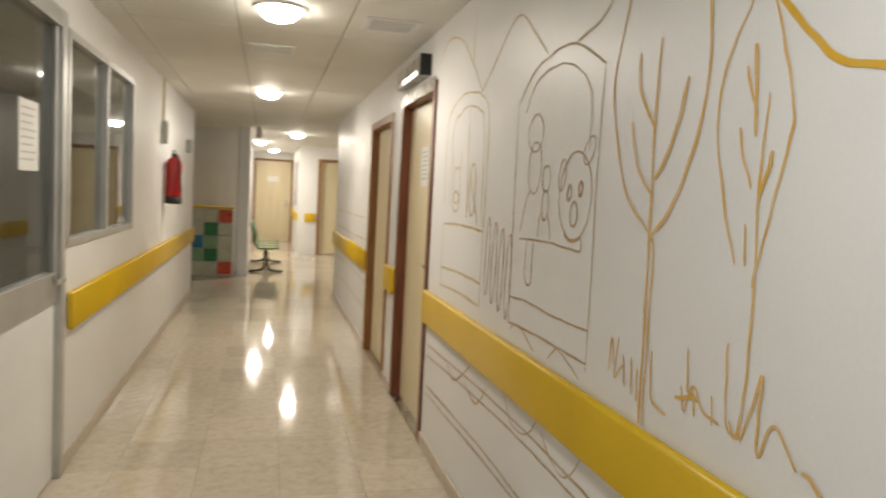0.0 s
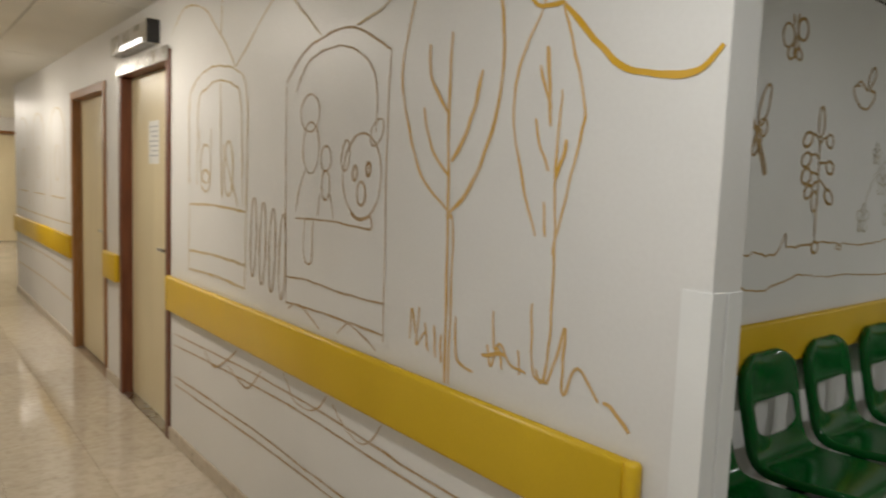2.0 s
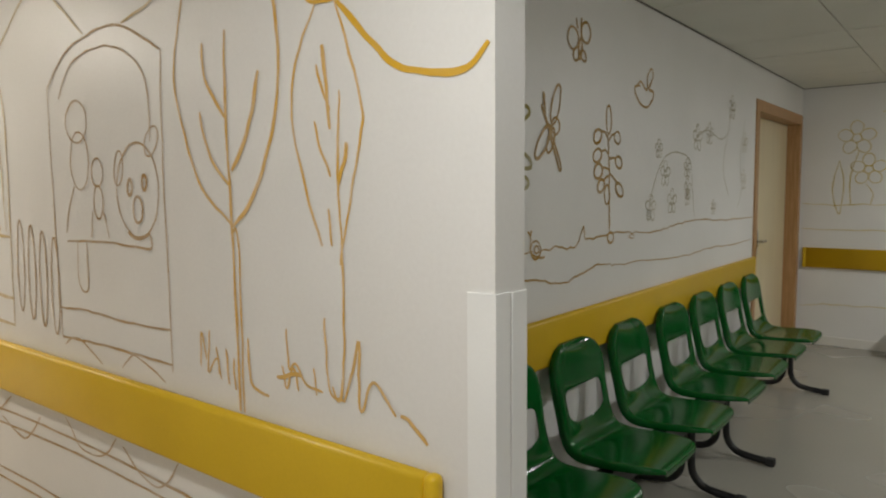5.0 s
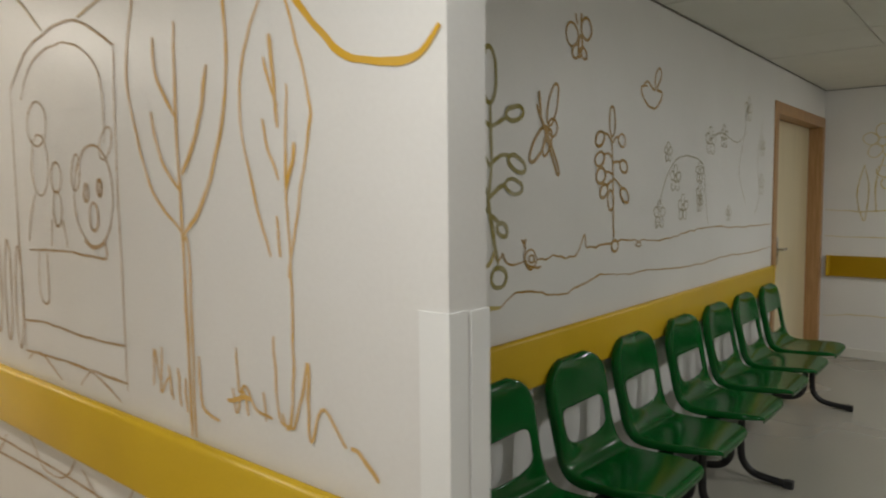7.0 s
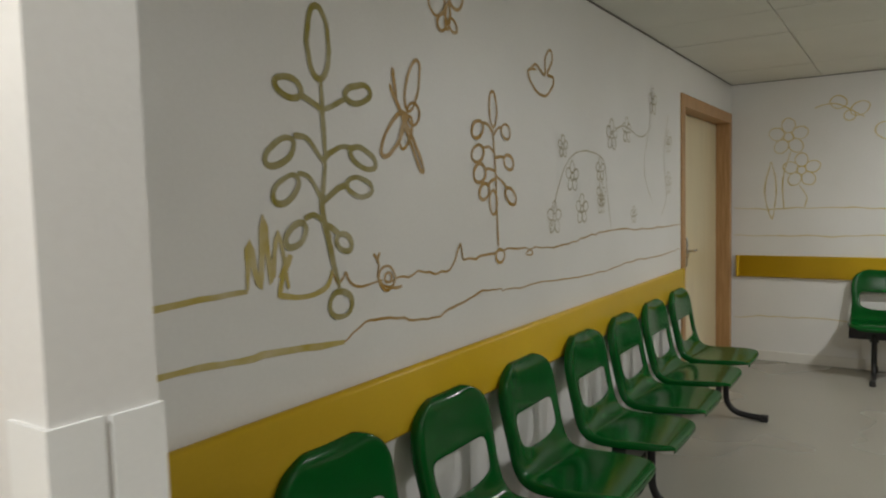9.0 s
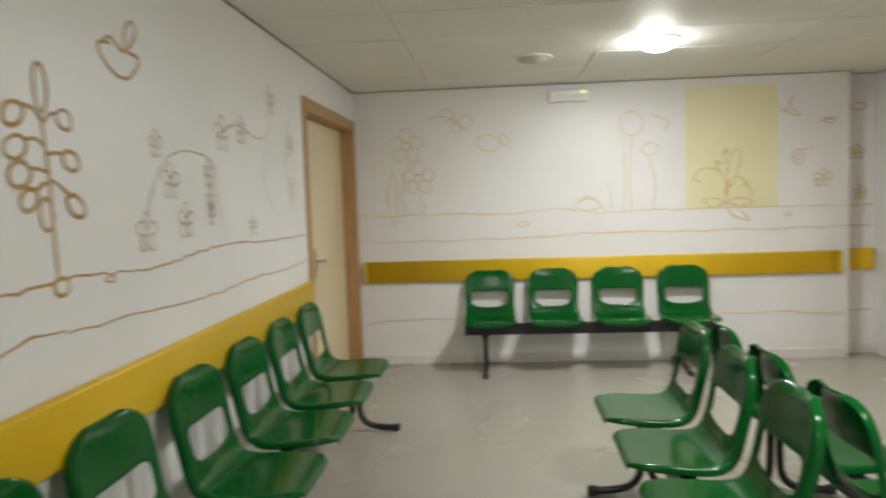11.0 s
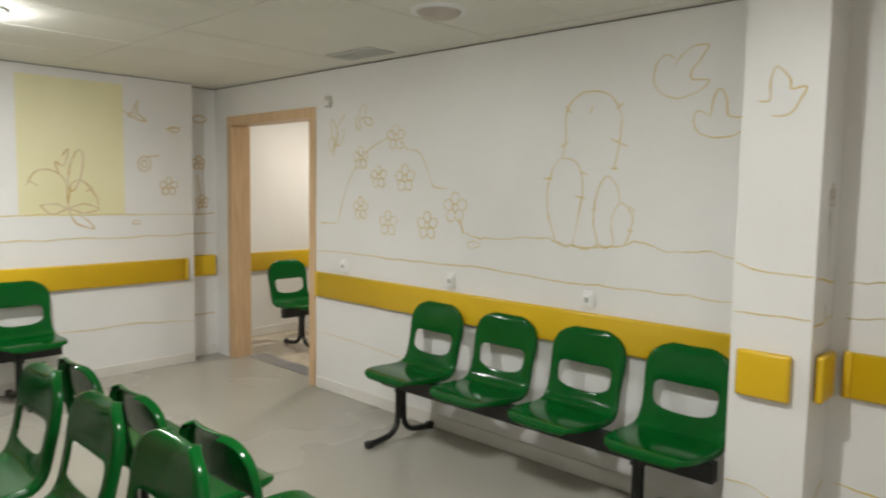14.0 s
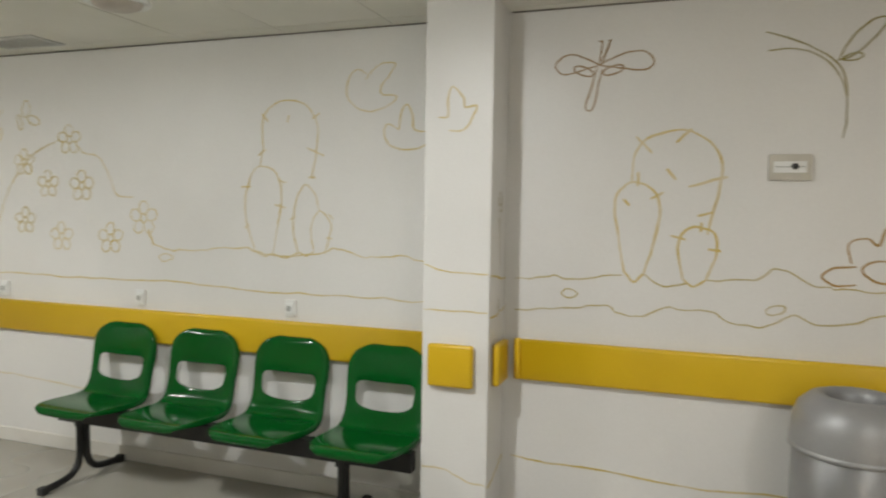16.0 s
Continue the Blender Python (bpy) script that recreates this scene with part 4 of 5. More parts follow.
for k in range(4):
    d.loop(2.045 - 0.09 * k, 1.20 - 0.018 * k, 0.028, 0.165, 2)
d.done()
d = Drawing("W", M_FAINT, 0.009, "train_car_drawing", "faint ochre outline of a second train car")
d.line((2.83, 0.97), (2.82, 1.30)).line((2.83, 1.40), (2.83, 1.78), (2.76, 1.88), (2.60, 1.93), (2.45, 1.935), (2.25, 1.90), (2.13, 1.80), (2.12, 1.40), (2.13, 0.97))
d.line((2.72, 1.40), (2.70, 1.78), (2.58, 1.85), (2.44, 1.87), (2.28, 1.84), (2.19, 1.76), (2.16, 1.32)).line((2.82, 1.30), (2.50, 1.31), (2.12, 1.30), w=1.2)
d.line((2.83, 1.07), (2.48, 1.08), (2.12, 1.075), w=1.3).line((2.83, 0.975), (2.50, 0.985), (2.13, 0.975), w=1.4).line((2.42, 1.86), (2.41, 1.6), (2.39, 1.35))
d.loop(2.60, 1.50, 0.07, 0.09).loop(2.60, 1.42, 0.06, 0.05).line((2.68, 1.57), (2.69, 1.66)).line((2.54, 1.57), (2.53, 1.66)).line((2.39, 1.59), (2.30, 1.45), (2.21, 1.32)).loop(2.32, 1.48, 0.05, 0.12)
d.done()
d = Drawing("W", M_FAINT, 0.008, "arch_drawing", "faint ochre roof arches drawn near the ceiling")
d.line((3.10, 2.16), (2.95, 2.25), (2.81, 2.26), (2.62, 2.21), (2.49, 2.12), (2.36, 2.02), (2.25, 1.91)).line((2.40, 2.30), (2.42, 2.05)).line((2.25, 1.91), (2.05, 2.03), (1.92, 2.11), (1.79, 2.14), (1.65, 2.05), (1.50, 1.94))
d.line((1.27, 1.94), (1.12, 1.97), (1.05, 2.02), (0.98, 2.14))
d.done()
d = Drawing("W", M_TRAIN, 0.008, "track_drawing", "long faint track lines drawn below the yellow rail")
d.line((3.05, 0.60), (2.05, 0.63), (1.37, 0.63), (0.80, 0.61), (0.15, 0.62)).line((3.05, 0.54), (1.82, 0.585), (1.02, 0.575), (0.15, 0.57))
d.line((3.05, 0.37), (2.04, 0.39), (1.35, 0.38), (0.3, 0.39)).line((3.05, 0.325), (2.04, 0.35), (1.43, 0.35), (0.3, 0.34)).line((2.6, 0.60), (2.45, 0.56), (2.2, 0.69)).line((2.3, 0.6), (2.1, 0.55), (1.95, 0.66))
d.done()
d = Drawing("W", M_FAINT, 0.011, "faint_drawing", "pale worn pencil lines on the far stretch of wall")
for k in range(3):
    y = 5.9 + 0.95 * k
    d.line((y, 1.05), (y, 1.75), (y + 0.2, 1.95), (y + 0.5, 1.95), (y + 0.65, 1.75), (y + 0.65, 1.05)).line((y, 1.2), (y + 0.65, 1.2)).loop(y + 0.33, 1.5, 0.12, 0.15)
d.line((5.65, 0.60), (7.0, 0.62), (8.7, 0.60)).line((5.65, 0.36), (7.0, 0.38), (8.7, 0.36)).line((5.65, 1.0), (7.2, 0.99), (8.7, 1.0))
d.done()

# north wall: plants and insects above the seats
d = Drawing("N", M_OLIVE, 0.017, "plant_drawing", "large olive-green looped plant painted on the white wall")
d.loop(1.065, 1.86, 0.040, 0.092).line((1.07, 1.77), (1.075, 1.55), (1.06, 1.44), (1.085, 1.33), (1.115, 1.22), w=1.1).loop(1.118, 1.175, 0.043, 0.036)
d.leaf(1.075, 1.69, 0.955, 1.735, 0.030, 0.0).leaf(1.075, 1.69, 1.215, 1.745, 0.030).leaf(1.07, 1.55, 0.92, 1.575, 0.032, 0.05).leaf(1.07, 1.56, 1.23, 1.57, 0.030, 0.03)
d.leaf(1.065, 1.45, 0.935, 1.485, 0.034, 0.05).leaf(1.065, 1.45, 1.21, 1.49, 0.032, 0.02).leaf(1.065, 1.40, 0.96, 1.37, 0.030, 0.03).leaf(1.065, 1.39, 1.14, 1.34, 0.026, 0.01)
d.done()
d = Drawing("N", M_LIME, 0.016, "grass_drawing", "yellow-green grass tuft painted beside the corner")
d.line((0.80, 1.25), (0.81, 1.36), (0.84, 1.25), (0.857, 1.42), (0.875, 1.26), (0.90, 1.38), (0.93, 1.24), steps=4).line((0.90, 1.27), (0.94, 1.32), (0.90, 1.24), (0.92, 1.22), (1.05, 1.22), (1.09, 1.27))
d.line((0.30, 1.09), (0.60, 1.10), (0.785, 1.09), (0.88, 1.09), (1.125, 1.07)).line((0.3, 1.22), (0.55, 1.24), (0.80, 1.25))
d.done()
d = Drawing("N", M_BROWN, 0.012, "dragonfly_drawing", "brown dragonfly outline painted on the white wall")
d.loop(1.475, 1.80, 0.032, 0.085, -20).loop(1.375, 1.645, 0.030, 0.085, -42).loop(1.475, 1.715, 0.032, 0.034).loop(1.435, 1.655, 0.024, 0.055, -25)
d.line((1.36, 1.79), (1.40, 1.73), (1.47, 1.64), (1.525, 1.55), w=1.2).line((1.525, 1.55), (1.50, 1.55), (1.40, 1.73)).line((1.39, 1.75), (1.375, 1.84))
d.done()
d = Drawing("N", M_BROWN, 0.012, "bee_drawing", "small brown winged insect painted near the ceiling")
d.loop(1.62, 2.085, 0.048, 0.045).loop(1.735, 2.125, 0.045, 0.042, 30).loop(1.685, 2.05, 0.016, 0.045, -8).loop(1.65, 2.025, 0.03, 0.024, 35).loop(1.715, 2.025, 0.028, 0.02, -30)
d.line((1.66, 2.13), (1.645, 2.17)).line((1.69, 2.14), (1.695, 2.18))
d.done()
d = Drawing("N", M_BROWN, 0.012, "plant_drawing", "brown looped plant painted above the ground line")
d.loop(1.975, 1.775, 0.028, 0.065).line((1.97, 1.71), (1.985, 1.56), (1.99, 1.40), (1.995, 1.27)).loop(2.01, 1.235, 0.032, 0.026)
d.leaf(1.975, 1.68, 1.86, 1.695, 0.034, 0.03).leaf(1.975, 1.68, 2.07, 1.70, 0.034, 0.02).leaf(1.98, 1.62, 1.86, 1.61, 0.036, 0.02).leaf(1.985, 1.60, 2.09, 1.585, 0.034, 0.01)
d.leaf(1.985, 1.55, 1.87, 1.54, 0.040, 0.01).leaf(1.99, 1.52, 1.90, 1.475, 0.036, 0.01).leaf(1.99, 1.53, 2.10, 1.455, 0.034, 0.01).loop(1.965, 1.435, 0.028, 0.045)
d.done()
d = Drawing("N", M_BROWN, 0.012, "bird_drawing", "small brown bird outline painted on the white wall")
d.line((2.34, 1.97), (2.27, 1.955), (2.31, 1.90), (2.40, 1.87), (2.48, 1.90), (2.51, 1.955), (2.45, 1.965), (2.50, 2.03), (2.48, 2.07), (2.43, 2.03), (2.42, 1.96), (2.34, 1.99), (2.29, 1.96), w=1.0)
d.done()
d = Drawing("N", M_BROWN, 0.0085, "ground_drawing", "uneven brown ground lines painted along the wall", wobble=0.012)
d.line((1.09, 1.27), (1.11, 1.23), (1.14, 1.26), (1.17, 1.22), (1.30, 1.22), w=0.9).line((1.34, 1.215), (1.50, 1.225), (1.62, 1.21), (1.69, 1.24), (1.73, 1.30), (1.74, 1.25), (1.78, 1.24), (2.0, 1.25), (2.23, 1.25))
d.line((2.23, 1.25), (2.6, 1.235), (2.93, 1.26), (3.3, 1.27), (3.8, 1.25), (4.52, 1.245), w=0.8)
d.line((1.125, 1.07), (1.24, 1.11), (1.40, 1.09), (1.57, 1.07), (1.75, 1.10), (1.88, 1.12), (2.02, 1.10), w=0.9).line((2.02, 1.10), (2.45, 1.09), (2.93, 1.07), (3.6, 1.08), (4.0, 1.07), (4.52, 1.08), w=0.7)
d.loop(1.32, 1.225, 0.035, 0.032).loop(1.32, 1.225, 0.018, 0.016).line((1.28, 1.28), (1.285, 1.22), (1.33, 1.19), (1.39, 1.195)).line((1.262, 1.30), (1.28, 1.27)).line((1.295, 1.30), (1.28, 1.27))
d.loop(2.25, 1.225, 0.03, 0.012)
d.done()
d = Drawing("N", M_GREYLINE, 0.006, "bush_drawing", "faint grey flowering bush outline on the wall")
d.line((2.46, 1.29), (2.52, 1.45), (2.62, 1.58), (2.75, 1.65), (2.95, 1.66), (3.10, 1.62), (3.15, 1.45), (3.20, 1.27))
for u, z, r in ((2.60, 1.67, 0.05), (2.70, 1.54, 0.07), (3.05, 1.58, 0.06), (3.06, 1.46, 0.06), (2.81, 1.39, 0.07), (3.06, 1.41, 0.05), (2.50, 1.36, 0.07)):
    d.flower(u, z, r)
d.done()
d = Drawing("N", M_GREYLINE, 0.006, "vine_drawing", "faint grey vine with flowers beside the door")
d.line((3.90, 2.02), (3.85, 1.85), (3.75, 1.6), (3.90, 1.40)).line((3.20, 1.76), (3.4, 1.82), (3.7, 1.78), (3.9, 1.86)).line((4.25, 1.95), (4.15, 1.7), (4.2, 1.45), (4.1, 1.32))
for u, z, r in ((3.22, 1.76, 0.08), (3.45, 1.80, 0.07), (3.92, 2.0, 0.08), (4.25, 1.78, 0.07), (4.25, 1.52, 0.07), (3.56, 1.34, 0.05)):
    d.flower(u, z, r)
d.done()

# east wall: pale flowers and ground lines
d = Drawing("E", M_GOLD, 0.0075, "ground_drawing", "long pale wavy ground lines painted along the wall", wobble=0.016)
d.line((0.66, 1.32), (0.40, 1.30), (-0.17, 1.31), (-0.60, 1.29), (-1.05, 1.32), (-1.40, 1.28), (-2.0, 1.29), (-2.6, 1.29), (-3.42, 1.28)).line((0.66, 1.08), (0.0, 1.075), (-0.60, 1.08), (-1.0, 1.09), (-1.52, 1.11), (-2.4, 1.10), (-3.42, 1.11))
d.line((0.66, 0.36), (0.26, 0.39), (-0.17, 0.385), (-1.2, 0.38), (-2.38, 0.39), (-2.9, 0.40), (-3.42, 0.36), w=0.8)
d.done()
d = Drawing("E", M_GOLD, 0.0075, "flower_drawing", "pale yellow tall flowers painted on the white wall")
d.flower(0.24, 1.90, 0.15).line((0.22, 1.78), (0.28, 1.55), (0.27, 1.30)).line((0.37, 1.70), (0.42, 1.45), (0.36, 1.22), (0.33, 1.5), (0.37, 1.70))
d.done()
d = Drawing("E", M_GOLD, 0.0075, "flower_drawing", "pale yellow low flower painted on the white wall")
d.flower(0.14, 1.62, 0.14).line((0.16, 1.50), (0.1, 1.4), (0.12, 1.30))
d.done()
d = Drawing("E", M_GOLD, 0.0075, "pebble_drawing", "pale oval pebble painted between ground lines")
d.loop(-0.75, 1.20, 0.05, 0.02)
d.done()
d = Drawing("E", M_GOLD, 0.008, "butterfly_drawing", "pale yellow butterflies painted on the white wall")
d.loop(-0.12, 2.15, 0.06, 0.05, 20).loop(-0.27, 2.09, 0.07, 0.05, -30).loop(-0.20, 2.04, 0.04, 0.04).line((0.05, 2.12), (-0.1, 2.14), (-0.3, 2.02)).loop(-0.47, 1.90, 0.10, 0.07, 15).loop(-0.60, 1.93, 0.05, 0.03, 60)
d.done()
d = Drawing("E", M_GOLD, 0.0075, "palm_drawing", "pale yellow palm-like plant painted on the wall")
d.loop(-1.67, 2.02, 0.09, 0.10).line((-1.67, 1.92), (-1.65, 1.6), (-1.66, 1.29)).line((-1.60, 1.92), (-1.61, 1.6), (-1.60, 1.29)).loop(-1.82, 1.80, 0.07, 0.05).line((-1.80, 1.74), (-1.86, 1.55), (-1.84, 1.30)).line((-1.45, 1.55), (-1.5, 1.4), (-1.48, 1.30))
d.loop(-1.30, 1.35, 0.10, 0.05).line((-1.45, 1.28), (-1.30, 1.42), (-1.15, 1.30)).line((-1.85, 2.08), (-1.98, 2.02), (-1.93, 1.96))
d.done()
d = Drawing("E", M_FAINT, 0.012, "banana_plant_drawing", "olive outline of a broad-leaved plant on the yellow patch")
d.loop(-2.50, 1.62, 0.045, 0.16, 12).line((-2.16, 1.50), (-2.22, 1.60), (-2.32, 1.62), (-2.42, 1.55), (-2.44, 1.35)).line((-2.44, 1.35), (-2.47, 1.52), (-2.55, 1.54), (-2.63, 1.45), (-2.66, 1.36))
d.line((-2.25, 1.36), (-2.35, 1.37), (-2.44, 1.34), (-2.55, 1.37), (-2.66, 1.33), (-2.55, 1.30), (-2.44, 1.33), (-2.33, 1.29), (-2.25, 1.36)).line((-2.44, 1.33), (-2.50, 1.22), (-2.62, 1.18), (-2.58, 1.24), (-2.52, 1.28))
d.line((-2.40, 1.72), (-2.45, 1.78), (-2.42, 1.66), (-2.36, 1.68), (-2.38, 1.60)).line((-2.18, 1.54), (-2.24, 1.5)).line((-2.62, 1.50), (-2.57, 1.46))
d.done()
def small_drawing(name, label, draw):
    q = Drawing("E", M_FAINT, 0.010, name, label)
    draw(q)
    q.done()


small_drawing("bird_drawing", "small faint bird painted near the corner", lambda q: q.line((-2.86, 2.10), (-2.95, 2.05), (-3.04, 2.03), (-2.97, 2.10), (-2.98, 2.19), (-2.93, 2.10)).loop(-2.93, 2.07, 0.03, 0.02))
small_drawing("insect_drawing", "tiny faint insect painted near the corner", lambda q: q.loop(-3.27, 1.98, 0.045, 0.022).line((-3.20, 1.98), (-3.33, 2.0)))
small_drawing("snail_drawing", "small faint round snail painted near the corner", lambda q: q.loop(-3.02, 1.69, 0.05, 0.06).loop(-3.02, 1.69, 0.025, 0.03).line((-3.05, 1.75), (-3.14, 1.76)))
small_drawing("flower_drawing", "small faint flower painted near the corner", lambda q: q.flower(-3.22, 1.51, 0.075))
small_drawing("pebble_drawing", "tiny faint pebble painted between ground lines", lambda q: q.loop(-2.95, 1.22, 0.03, 0.015))
d = Drawing("R", M_FAINT, 0.012, "recess_drawing", "faint flower and lines painted in the wall recess")
d.loop(-3.58, 2.10, 0.06, 0.03).flower(-3.57, 1.72, 0.06).line((-3.55, 1.62), (-3.58, 1.45), (-3.56, 1.29)).flower(-3.60, 1.38, 0.06).line((-3.44, 1.28), (-3.58, 1.27), (-3.71, 1.28)).line((-3.44, 1.10), (-3.71, 1.10)).line((-3.44, 0.37), (-3.71, 0.38))
d.done()

# south wall: bush, cactus, birds
d = Drawing("S", M_GOLD, 0.0062, "ground_drawing", "pale wavy ground lines painted above the yellow rail", wobble=0.012)
d.line((4.83, 1.26), (4.58, 1.265), w=0.9).line((3.36, 1.26), (3.25, 1.235), (3.0, 1.25), (2.76, 1.265), (2.66, 1.24), (2.48, 1.235), (2.30, 1.25), (2.21, 1.28), (2.10, 1.25), (2.02, 1.245), (1.85, 1.25), (1.63, 1.225))
d.line((4.83, 1.05), (4.4, 1.055), (3.9, 1.05), (3.28, 1.06), (2.9, 1.05), (2.55, 1.035), (2.08, 1.04), (1.63, 1.03), w=1.1).line((4.83, 0.43), (4.4, 0.42), (3.9, 0.39), (3.5, 0.40), w=0.7)
d.loop(3.28, 1.195, 0.05, 0.02)
d.done()
d = Drawing("S", M_GOLD, 0.006, "flower_bush_drawing", "pale outline of a bush full of flowers on the wall")
d.line((4.58, 1.27), (4.52, 1.45), (4.42, 1.62), (4.25, 1.78), (4.05, 1.86)).line((3.92, 1.83), (3.86, 1.78), (3.76, 1.76), (3.68, 1.66), (3.62, 1.54), (3.50, 1.53)).line((3.40, 1.35), (3.36, 1.26), w=1.6)
for u, z, r in ((3.97, 1.86, 0.085), (4.33, 1.73, 0.08), (4.14, 1.60, 0.08), (3.88, 1.59, 0.09), (4.33, 1.38, 0.08), (4.04, 1.29, 0.085), (3.67, 1.29, 0.09), (3.43, 1.41, 0.095)):
    d.flower(u, z, r)
d.done()
d = Drawing("S", M_GOLD, 0.0062, "butterfly_drawing", "pale butterfly painted near the doorway")
d.loop(4.63, 1.93, 0.03, 0.09, -20).loop(4.56, 1.88, 0.03, 0.07, 40).loop(4.66, 1.83, 0.025, 0.05).line((4.60, 1.95), (4.50, 2.05)).line((4.61, 1.88), (4.64, 1.74))
d.done()
d = Drawing("S", M_GOLD, 0.0062, "butterfly_drawing", "small pale butterfly painted above a flower bush")
d.loop(4.31, 2.05, 0.03, 0.05, 10).loop(4.25, 1.98, 0.05, 0.025, 20).loop(4.36, 1.97, 0.02, 0.05, -20)
d.done()
d = Drawing("S", M_GOLD, 0.006, "cactus_drawing", "pale yellow outline of a spiny cactus group")
d.line((2.66, 1.70), (2.645, 1.80), (2.64, 1.95), (2.57, 2.02), (2.48, 2.035), (2.38, 2.0), (2.32, 1.90), (2.33, 1.75), (2.35, 1.63)).line((2.69, 1.25), (2.745, 1.40), (2.75, 1.54), (2.71, 1.66), (2.65, 1.70), (2.57, 1.67), (2.53, 1.57), (2.55, 1.40), (2.585, 1.24))
d.line((2.43, 1.25), (2.46, 1.37), (2.45, 1.49), (2.42, 1.57), (2.38, 1.60), (2.33, 1.55), (2.31, 1.47)).line((2.34, 1.26), (2.355, 1.38), (2.32, 1.46), (2.28, 1.46), (2.24, 1.40), (2.25, 1.32), (2.28, 1.25)).line((2.69, 1.25), (2.63, 1.225), (2.585, 1.24), (2.50, 1.22), (2.43, 1.25), (2.38, 1.235), (2.34, 1.26), w=1.3)
d.spikes((2.63, 1.95, 0.02, 0.02), (2.33, 1.95, -0.02, 0.015), (2.65, 1.77, 0.025, -0.015), (2.33, 1.77, 0.05, 0.02), (2.75, 1.59, 0.03, 0.0), (2.53, 1.62, 0.025, 0.008), (2.54, 1.49, 0.03, 0.008), (2.74, 1.38, 0.015, -0.012), (2.49, 1.94, 0.006, -0.02), (2.46, 1.43, 0.015, -0.01), (2.35, 1.64, 0.02, 0.0), (2.24, 1.44, 0.015, 0.012), (2.25, 1.33, 0.015, 0.0))
d.done()
d = Drawing("S", M_GOLD, 0.0062, "bird_drawing", "pale bird outline painted near the ceiling")
d.line((2.05, 2.15), (2.10, 2.17), (2.15, 2.12), (2.15, 2.04), (2.09, 1.98), (2.02, 1.965), (1.93, 1.99), (1.885, 2.035), (1.96, 2.045), (1.97, 2.08), (1.93, 2.13), (1.895, 2.19), (1.96, 2.195), (2.02, 2.16), (2.05, 2.12))
d.done()
d = Drawing("S", M_GOLD, 0.0062, "bird_drawing", "pale bird outline cut by the pillar's edge")
d.line((1.87, 1.87), (1.93, 1.90), (1.95, 1.85), (1.92, 1.80), (1.85, 1.775), (1.76, 1.78), (1.70, 1.82)).line((1.87, 1.87), (1.86, 1.95), (1.83, 1.99), (1.80, 1.94), (1.79, 1.87), (1.70, 1.86))
d.done()
d = Drawing("P", M_GOLD, 0.0062, "bird_drawing", "pale bird and ground lines painted on the pillar")
d.line((1.55, 1.88), (1.51, 1.885), (1.51, 1.95), (1.49, 2.01), (1.44, 1.96), (1.43, 1.92), (1.38, 1.925), (1.40, 1.87), (1.44, 1.825), (1.50, 1.825)).line((1.605, 1.25), (1.50, 1.22), (1.315, 1.215)).line((1.605, 1.05), (1.315, 1.05)).line((1.605, 0.35), (1.50, 0.35), (1.40, 0.31), (1.315, 0.30))
d.done()
d = Drawing("PW", M_GREYLINE, 0.006, "flower_drawing", "thin grey flower on a stem painted on the pillar's side")
d.flower(-3.56, 1.52, 0.045).line((-3.56, 1.47), (-3.555, 1.38), (-3.565, 1.21)).line((-3.56, 1.42), (-3.53, 1.45), (-3.54, 1.40)).loop(-3.56, 1.07, 0.014, 0.024)
d.done()
d = Drawing("PW", M_GOLD, 0.008, "ground_drawing", "pale ground lines painted round the pillar's side", wobble=0.008)
d.line((-3.415, 1.205), (-3.50, 1.20), (-3.60, 1.185), (-3.665, 1.18)).line((-3.415, 1.03), (-3.52, 1.025), (-3.60, 1.04), (-3.665, 1.045)).line((-3.415, 0.285), (-3.54, 0.31), (-3.665, 0.36), w=1.2)
d.done()
d = Drawing("S2", M_SEPIA, 0.0075, "dragonfly_drawing", "brown dragonfly outline painted high on the wall")
d.line((0.915, 2.12), (1.0, 2.165), (1.07, 2.16), (1.10, 2.12), (1.05, 2.085), (0.915, 2.12), steps=6).line((0.915, 2.12), (0.80, 2.165), (0.72, 2.165), (0.685, 2.12), (0.74, 2.09), (0.915, 2.12), steps=6)
d.loop(0.975, 2.095, 0.045, 0.018, 20).loop(0.85, 2.095, 0.045, 0.018, -15).line((0.92, 2.11), (0.95, 2.0), (0.965, 1.94), (0.94, 1.93), (0.92, 1.99), (0.90, 2.10)).line((0.91, 2.13), (0.90, 2.22)).line((0.90, 2.13), (0.865, 2.22)).line((0.915, 2.22), (0.90, 2.22)).line((0.875, 2.22), (0.86, 2.222))
d.done()
d = Drawing("S2", M_GOLD, 0.009, "cactus_drawing", "ochre outline of three spiny cactuses on the wall")
d.line((0.76, 1.62), (0.75, 1.73), (0.70, 1.80), (0.57, 1.835), (0.46, 1.79), (0.405, 1.70), (0.41, 1.58), (0.43, 1.50), (0.45, 1.40)).line((0.78, 1.23), (0.81, 1.38), (0.83, 1.51), (0.81, 1.58), (0.75, 1.62), (0.67, 1.58), (0.64, 1.50), (0.665, 1.35), (0.70, 1.23))
d.line((0.54, 1.21), (0.56, 1.30), (0.56, 1.38), (0.52, 1.425), (0.47, 1.43), (0.42, 1.40), (0.41, 1.33), (0.43, 1.26), (0.45, 1.21)).line((0.78, 1.23), (0.74, 1.19), (0.70, 1.225)).line((0.54, 1.21), (0.50, 1.18), (0.45, 1.21))
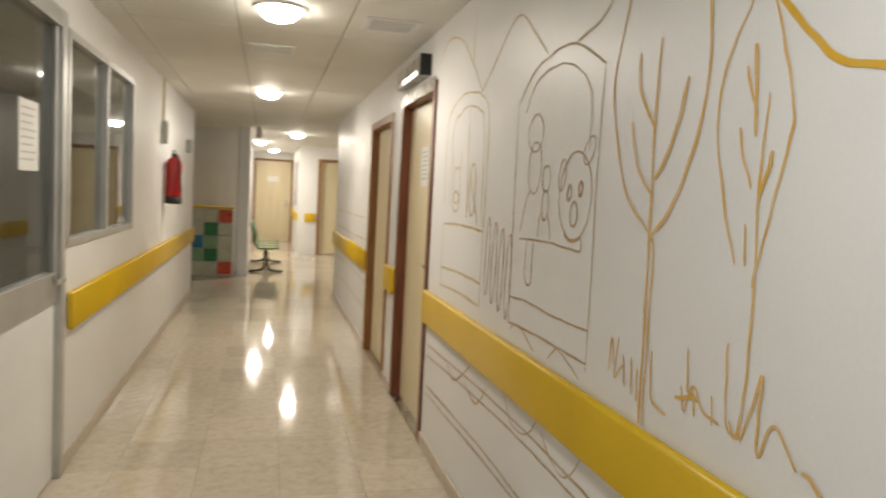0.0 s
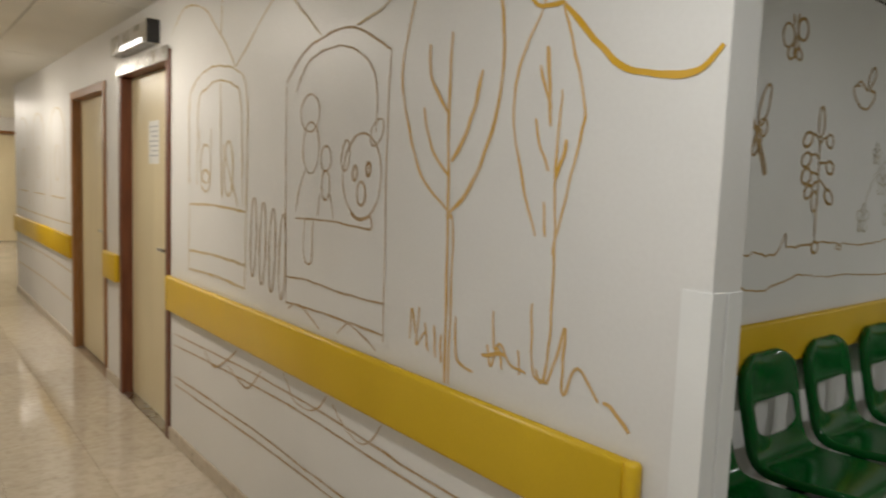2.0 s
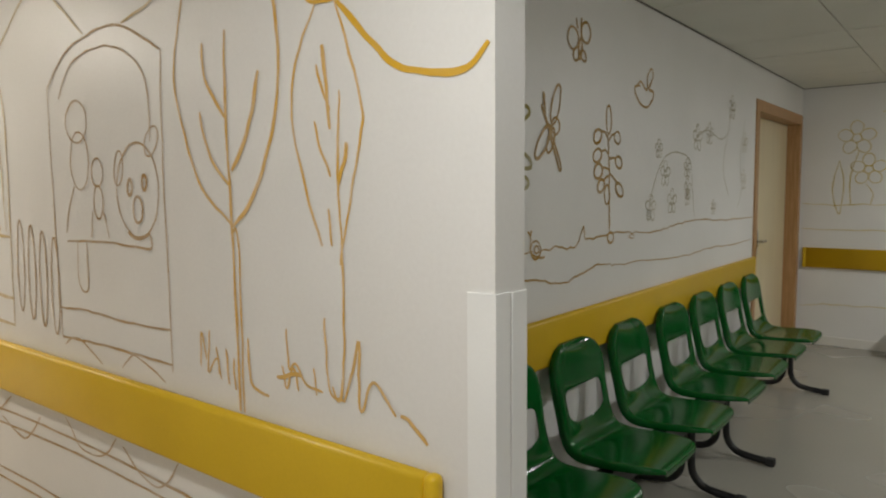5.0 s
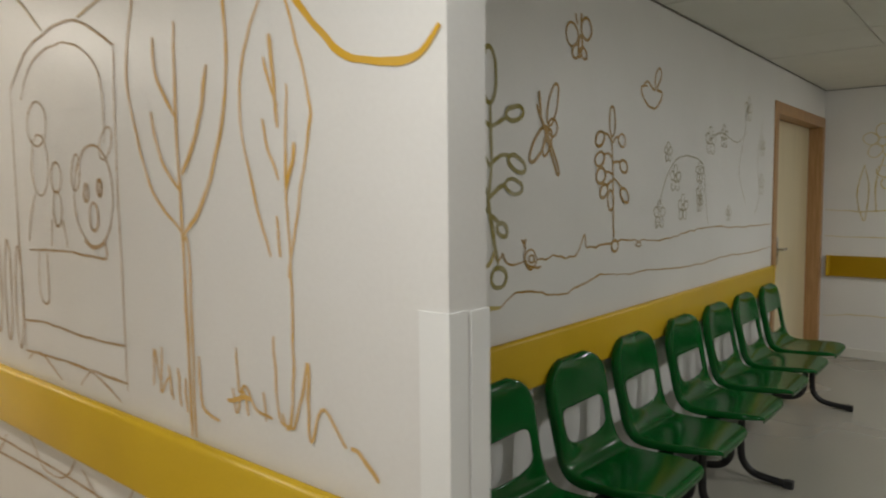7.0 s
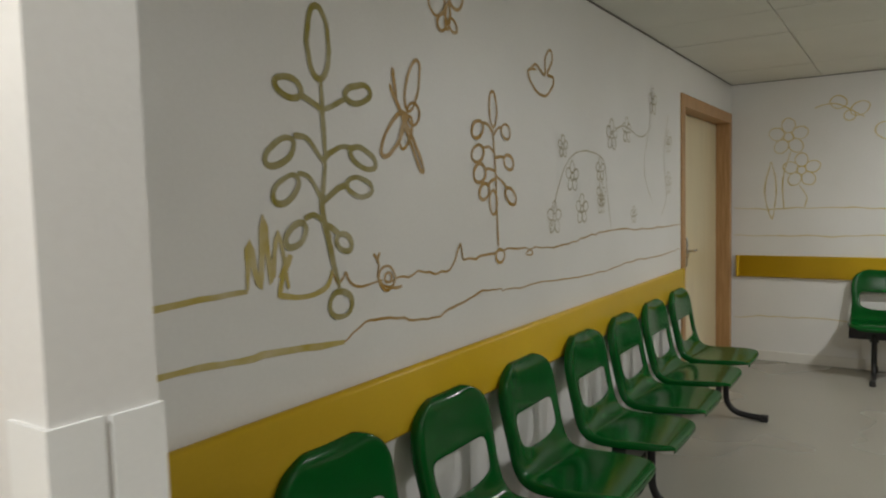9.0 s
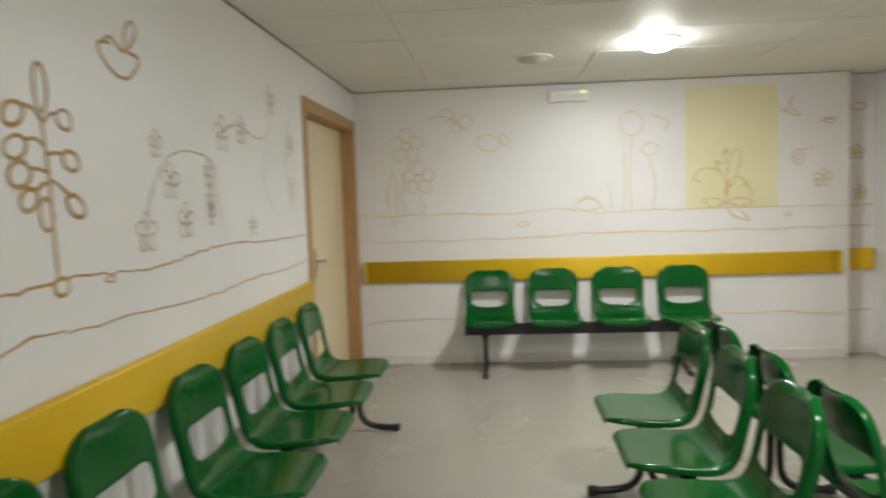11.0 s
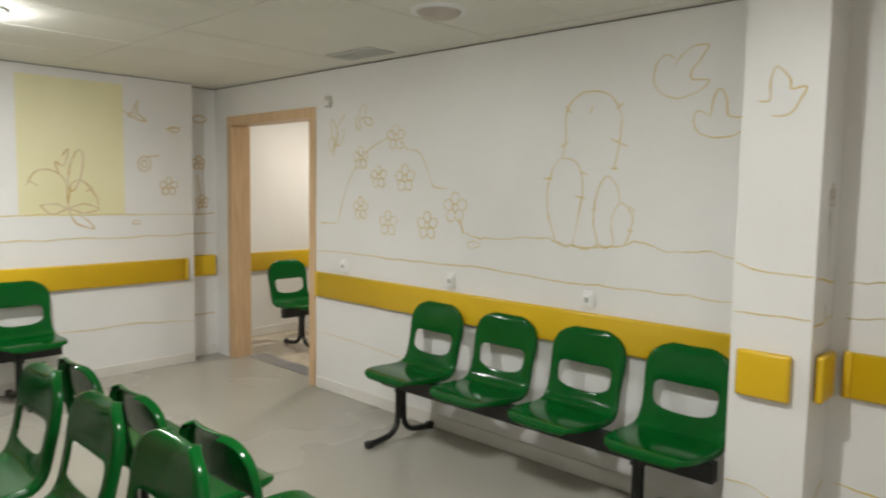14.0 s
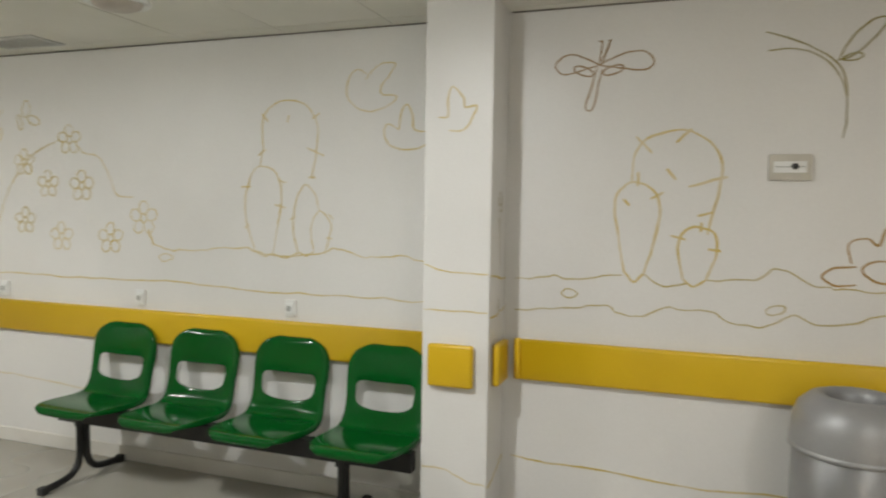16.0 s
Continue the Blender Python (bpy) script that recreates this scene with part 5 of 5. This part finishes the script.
d.spikes((0.715, 1.775, 0.035, 0.035), (0.555, 1.81, -0.03, 0.028), (0.60, 1.65, 0.02, 0.022), (0.455, 1.62, -0.075, 0.02), (0.46, 1.485, -0.03, 0.008), (0.735, 1.63, 0, 0.03), (0.655, 1.56, -0.025, 0.015), (0.78, 1.53, 0.012, 0.014), (0.565, 1.385, 0.03, 0.008), (0.42, 1.335, -0.025, -0.003), (0.475, 1.43, 0, 0.02))
d.done()
d = Drawing("S2", M_LIME, 0.0055, "ground_drawing", "olive wavy ground lines with pebbles painted on the wall", wobble=0.010)
d.line((1.26, 1.18), (1.15, 1.185), (1.08, 1.20), (1.0, 1.19), (0.79, 1.215)).line((0.70, 1.225), (0.65, 1.185), (0.59, 1.18), (0.52, 1.195)).line((0.45, 1.21), (0.34, 1.215), (0.26, 1.22), (0.20, 1.265), (0.14, 1.26), (0.05, 1.205), (-0.02, 1.20))
d.line((1.26, 1.04), (1.12, 1.05), (1.0, 1.06), (0.86, 1.085), (0.80, 1.045), (0.70, 1.04), (0.60, 1.085), (0.50, 1.075), (0.43, 1.08), (0.36, 1.045), (0.29, 1.03), (0.20, 1.04), (0.12, 1.085), (0.03, 1.05), (-0.10, 1.06), (-0.2, 1.10), (-0.4, 1.07))
d.loop(1.01, 1.125, 0.036, 0.016).loop(0.18, 1.10, 0.036, 0.018, -20).line((-0.02, 1.20), (-0.2, 1.19), (-0.5, 1.2))
d.done()
d = Drawing("S2", M_GOLD, 0.0075, "lower_line_drawing", "faint orange wavy line painted below the rail")
d.line((1.265, 0.36), (1.1, 0.345), (0.86, 0.345), (0.45, 0.32), (0.14, 0.335), (-0.4, 0.32))
d.done()
d = Drawing("S2", M_OLIVE, 0.007, "hummingbird_drawing", "thin olive outline of a long-tailed bird on the wall")
d.line((0.26, 2.215), (0.18, 2.19), (0.08, 2.14), (0.0, 2.08), (-0.03, 2.02), (-0.04, 1.95)).line((0.25, 2.14), (0.16, 2.145), (0.06, 2.11), (-0.01, 2.03), (-0.035, 1.96), w=0.9).line((-0.035, 1.96), (-0.04, 1.87), (-0.03, 1.79), w=0.7)
d.line((0.0, 2.09), (-0.05, 2.18), (-0.12, 2.24), (-0.165, 2.24), (-0.13, 2.18), (-0.06, 2.11), (0.0, 2.09)).loop(-0.05, 2.10, 0.035, 0.012, -10)
d.done()
d = Drawing("S2", M_BROWN, 0.008, "cloud_flower_drawing", "brown cloud-shaped flower outline painted on the wall")
d.line((-0.10, 1.29), (-0.02, 1.28), (0.02, 1.245), (-0.03, 1.21), (-0.10, 1.22)).line((-0.08, 1.30), (-0.07, 1.38), (-0.13, 1.40), (-0.17, 1.375), (-0.20, 1.44), (-0.28, 1.47), (-0.34, 1.40)).loop(-0.21, 1.27, 0.09, 0.045, 5)
d.done()

# ---------------------------------------------------------------- corridor floor tiles
TILE = 0.40
slab = structure("floor_corridor", box(-4.1, 3.35, YS2, 18.75, -0.07, -0.0035), M_JOINT, "warm beige polished terrazzo tile floor", "floor")
bm = box(0.001, TILE - 0.001, 0.001, TILE - 0.001, -0.0032, 0.0)
tile0 = part("tile", bm, M_TERRAZZO, slab)
rest = bmesh.new()
first = True
for j in range(-9, 47):
    for i in range(-11, 9):
        x0, y0 = -0.006 - TILE * (i + 1), 0.1 + TILE * j
        inside = XL < x0 + 0.2 < 0 or y0 > 8.5
        if x0 + TILE > 0.1 and y0 < 8.8 or not inside or x0 < -4.1 or x0 > 3.0:
            continue
        if 1.6 < y0 < 15 and i < 5 and x0 < 0:
            if first:
                tile0.location, first = (x0, y0, 0), False
            else:
                t = new("tile", tile0.data)
                t.parent, t.location = slab, (x0, y0, 0)
        else:
            add_box(rest, x0 + 0.001, x0 + TILE - 0.001, y0 + 0.001, y0 + TILE - 0.001, -0.0032, 0.0)
tagged(part("tile_field", rest, M_TERRAZZO, slab), kind="stuff")
structure("floor_strip", box(-0.006, 0.1, YS2, 0.0, -0.06, 0.001), M_STEEL, "thin metal strip between the two floors", "floor strip")
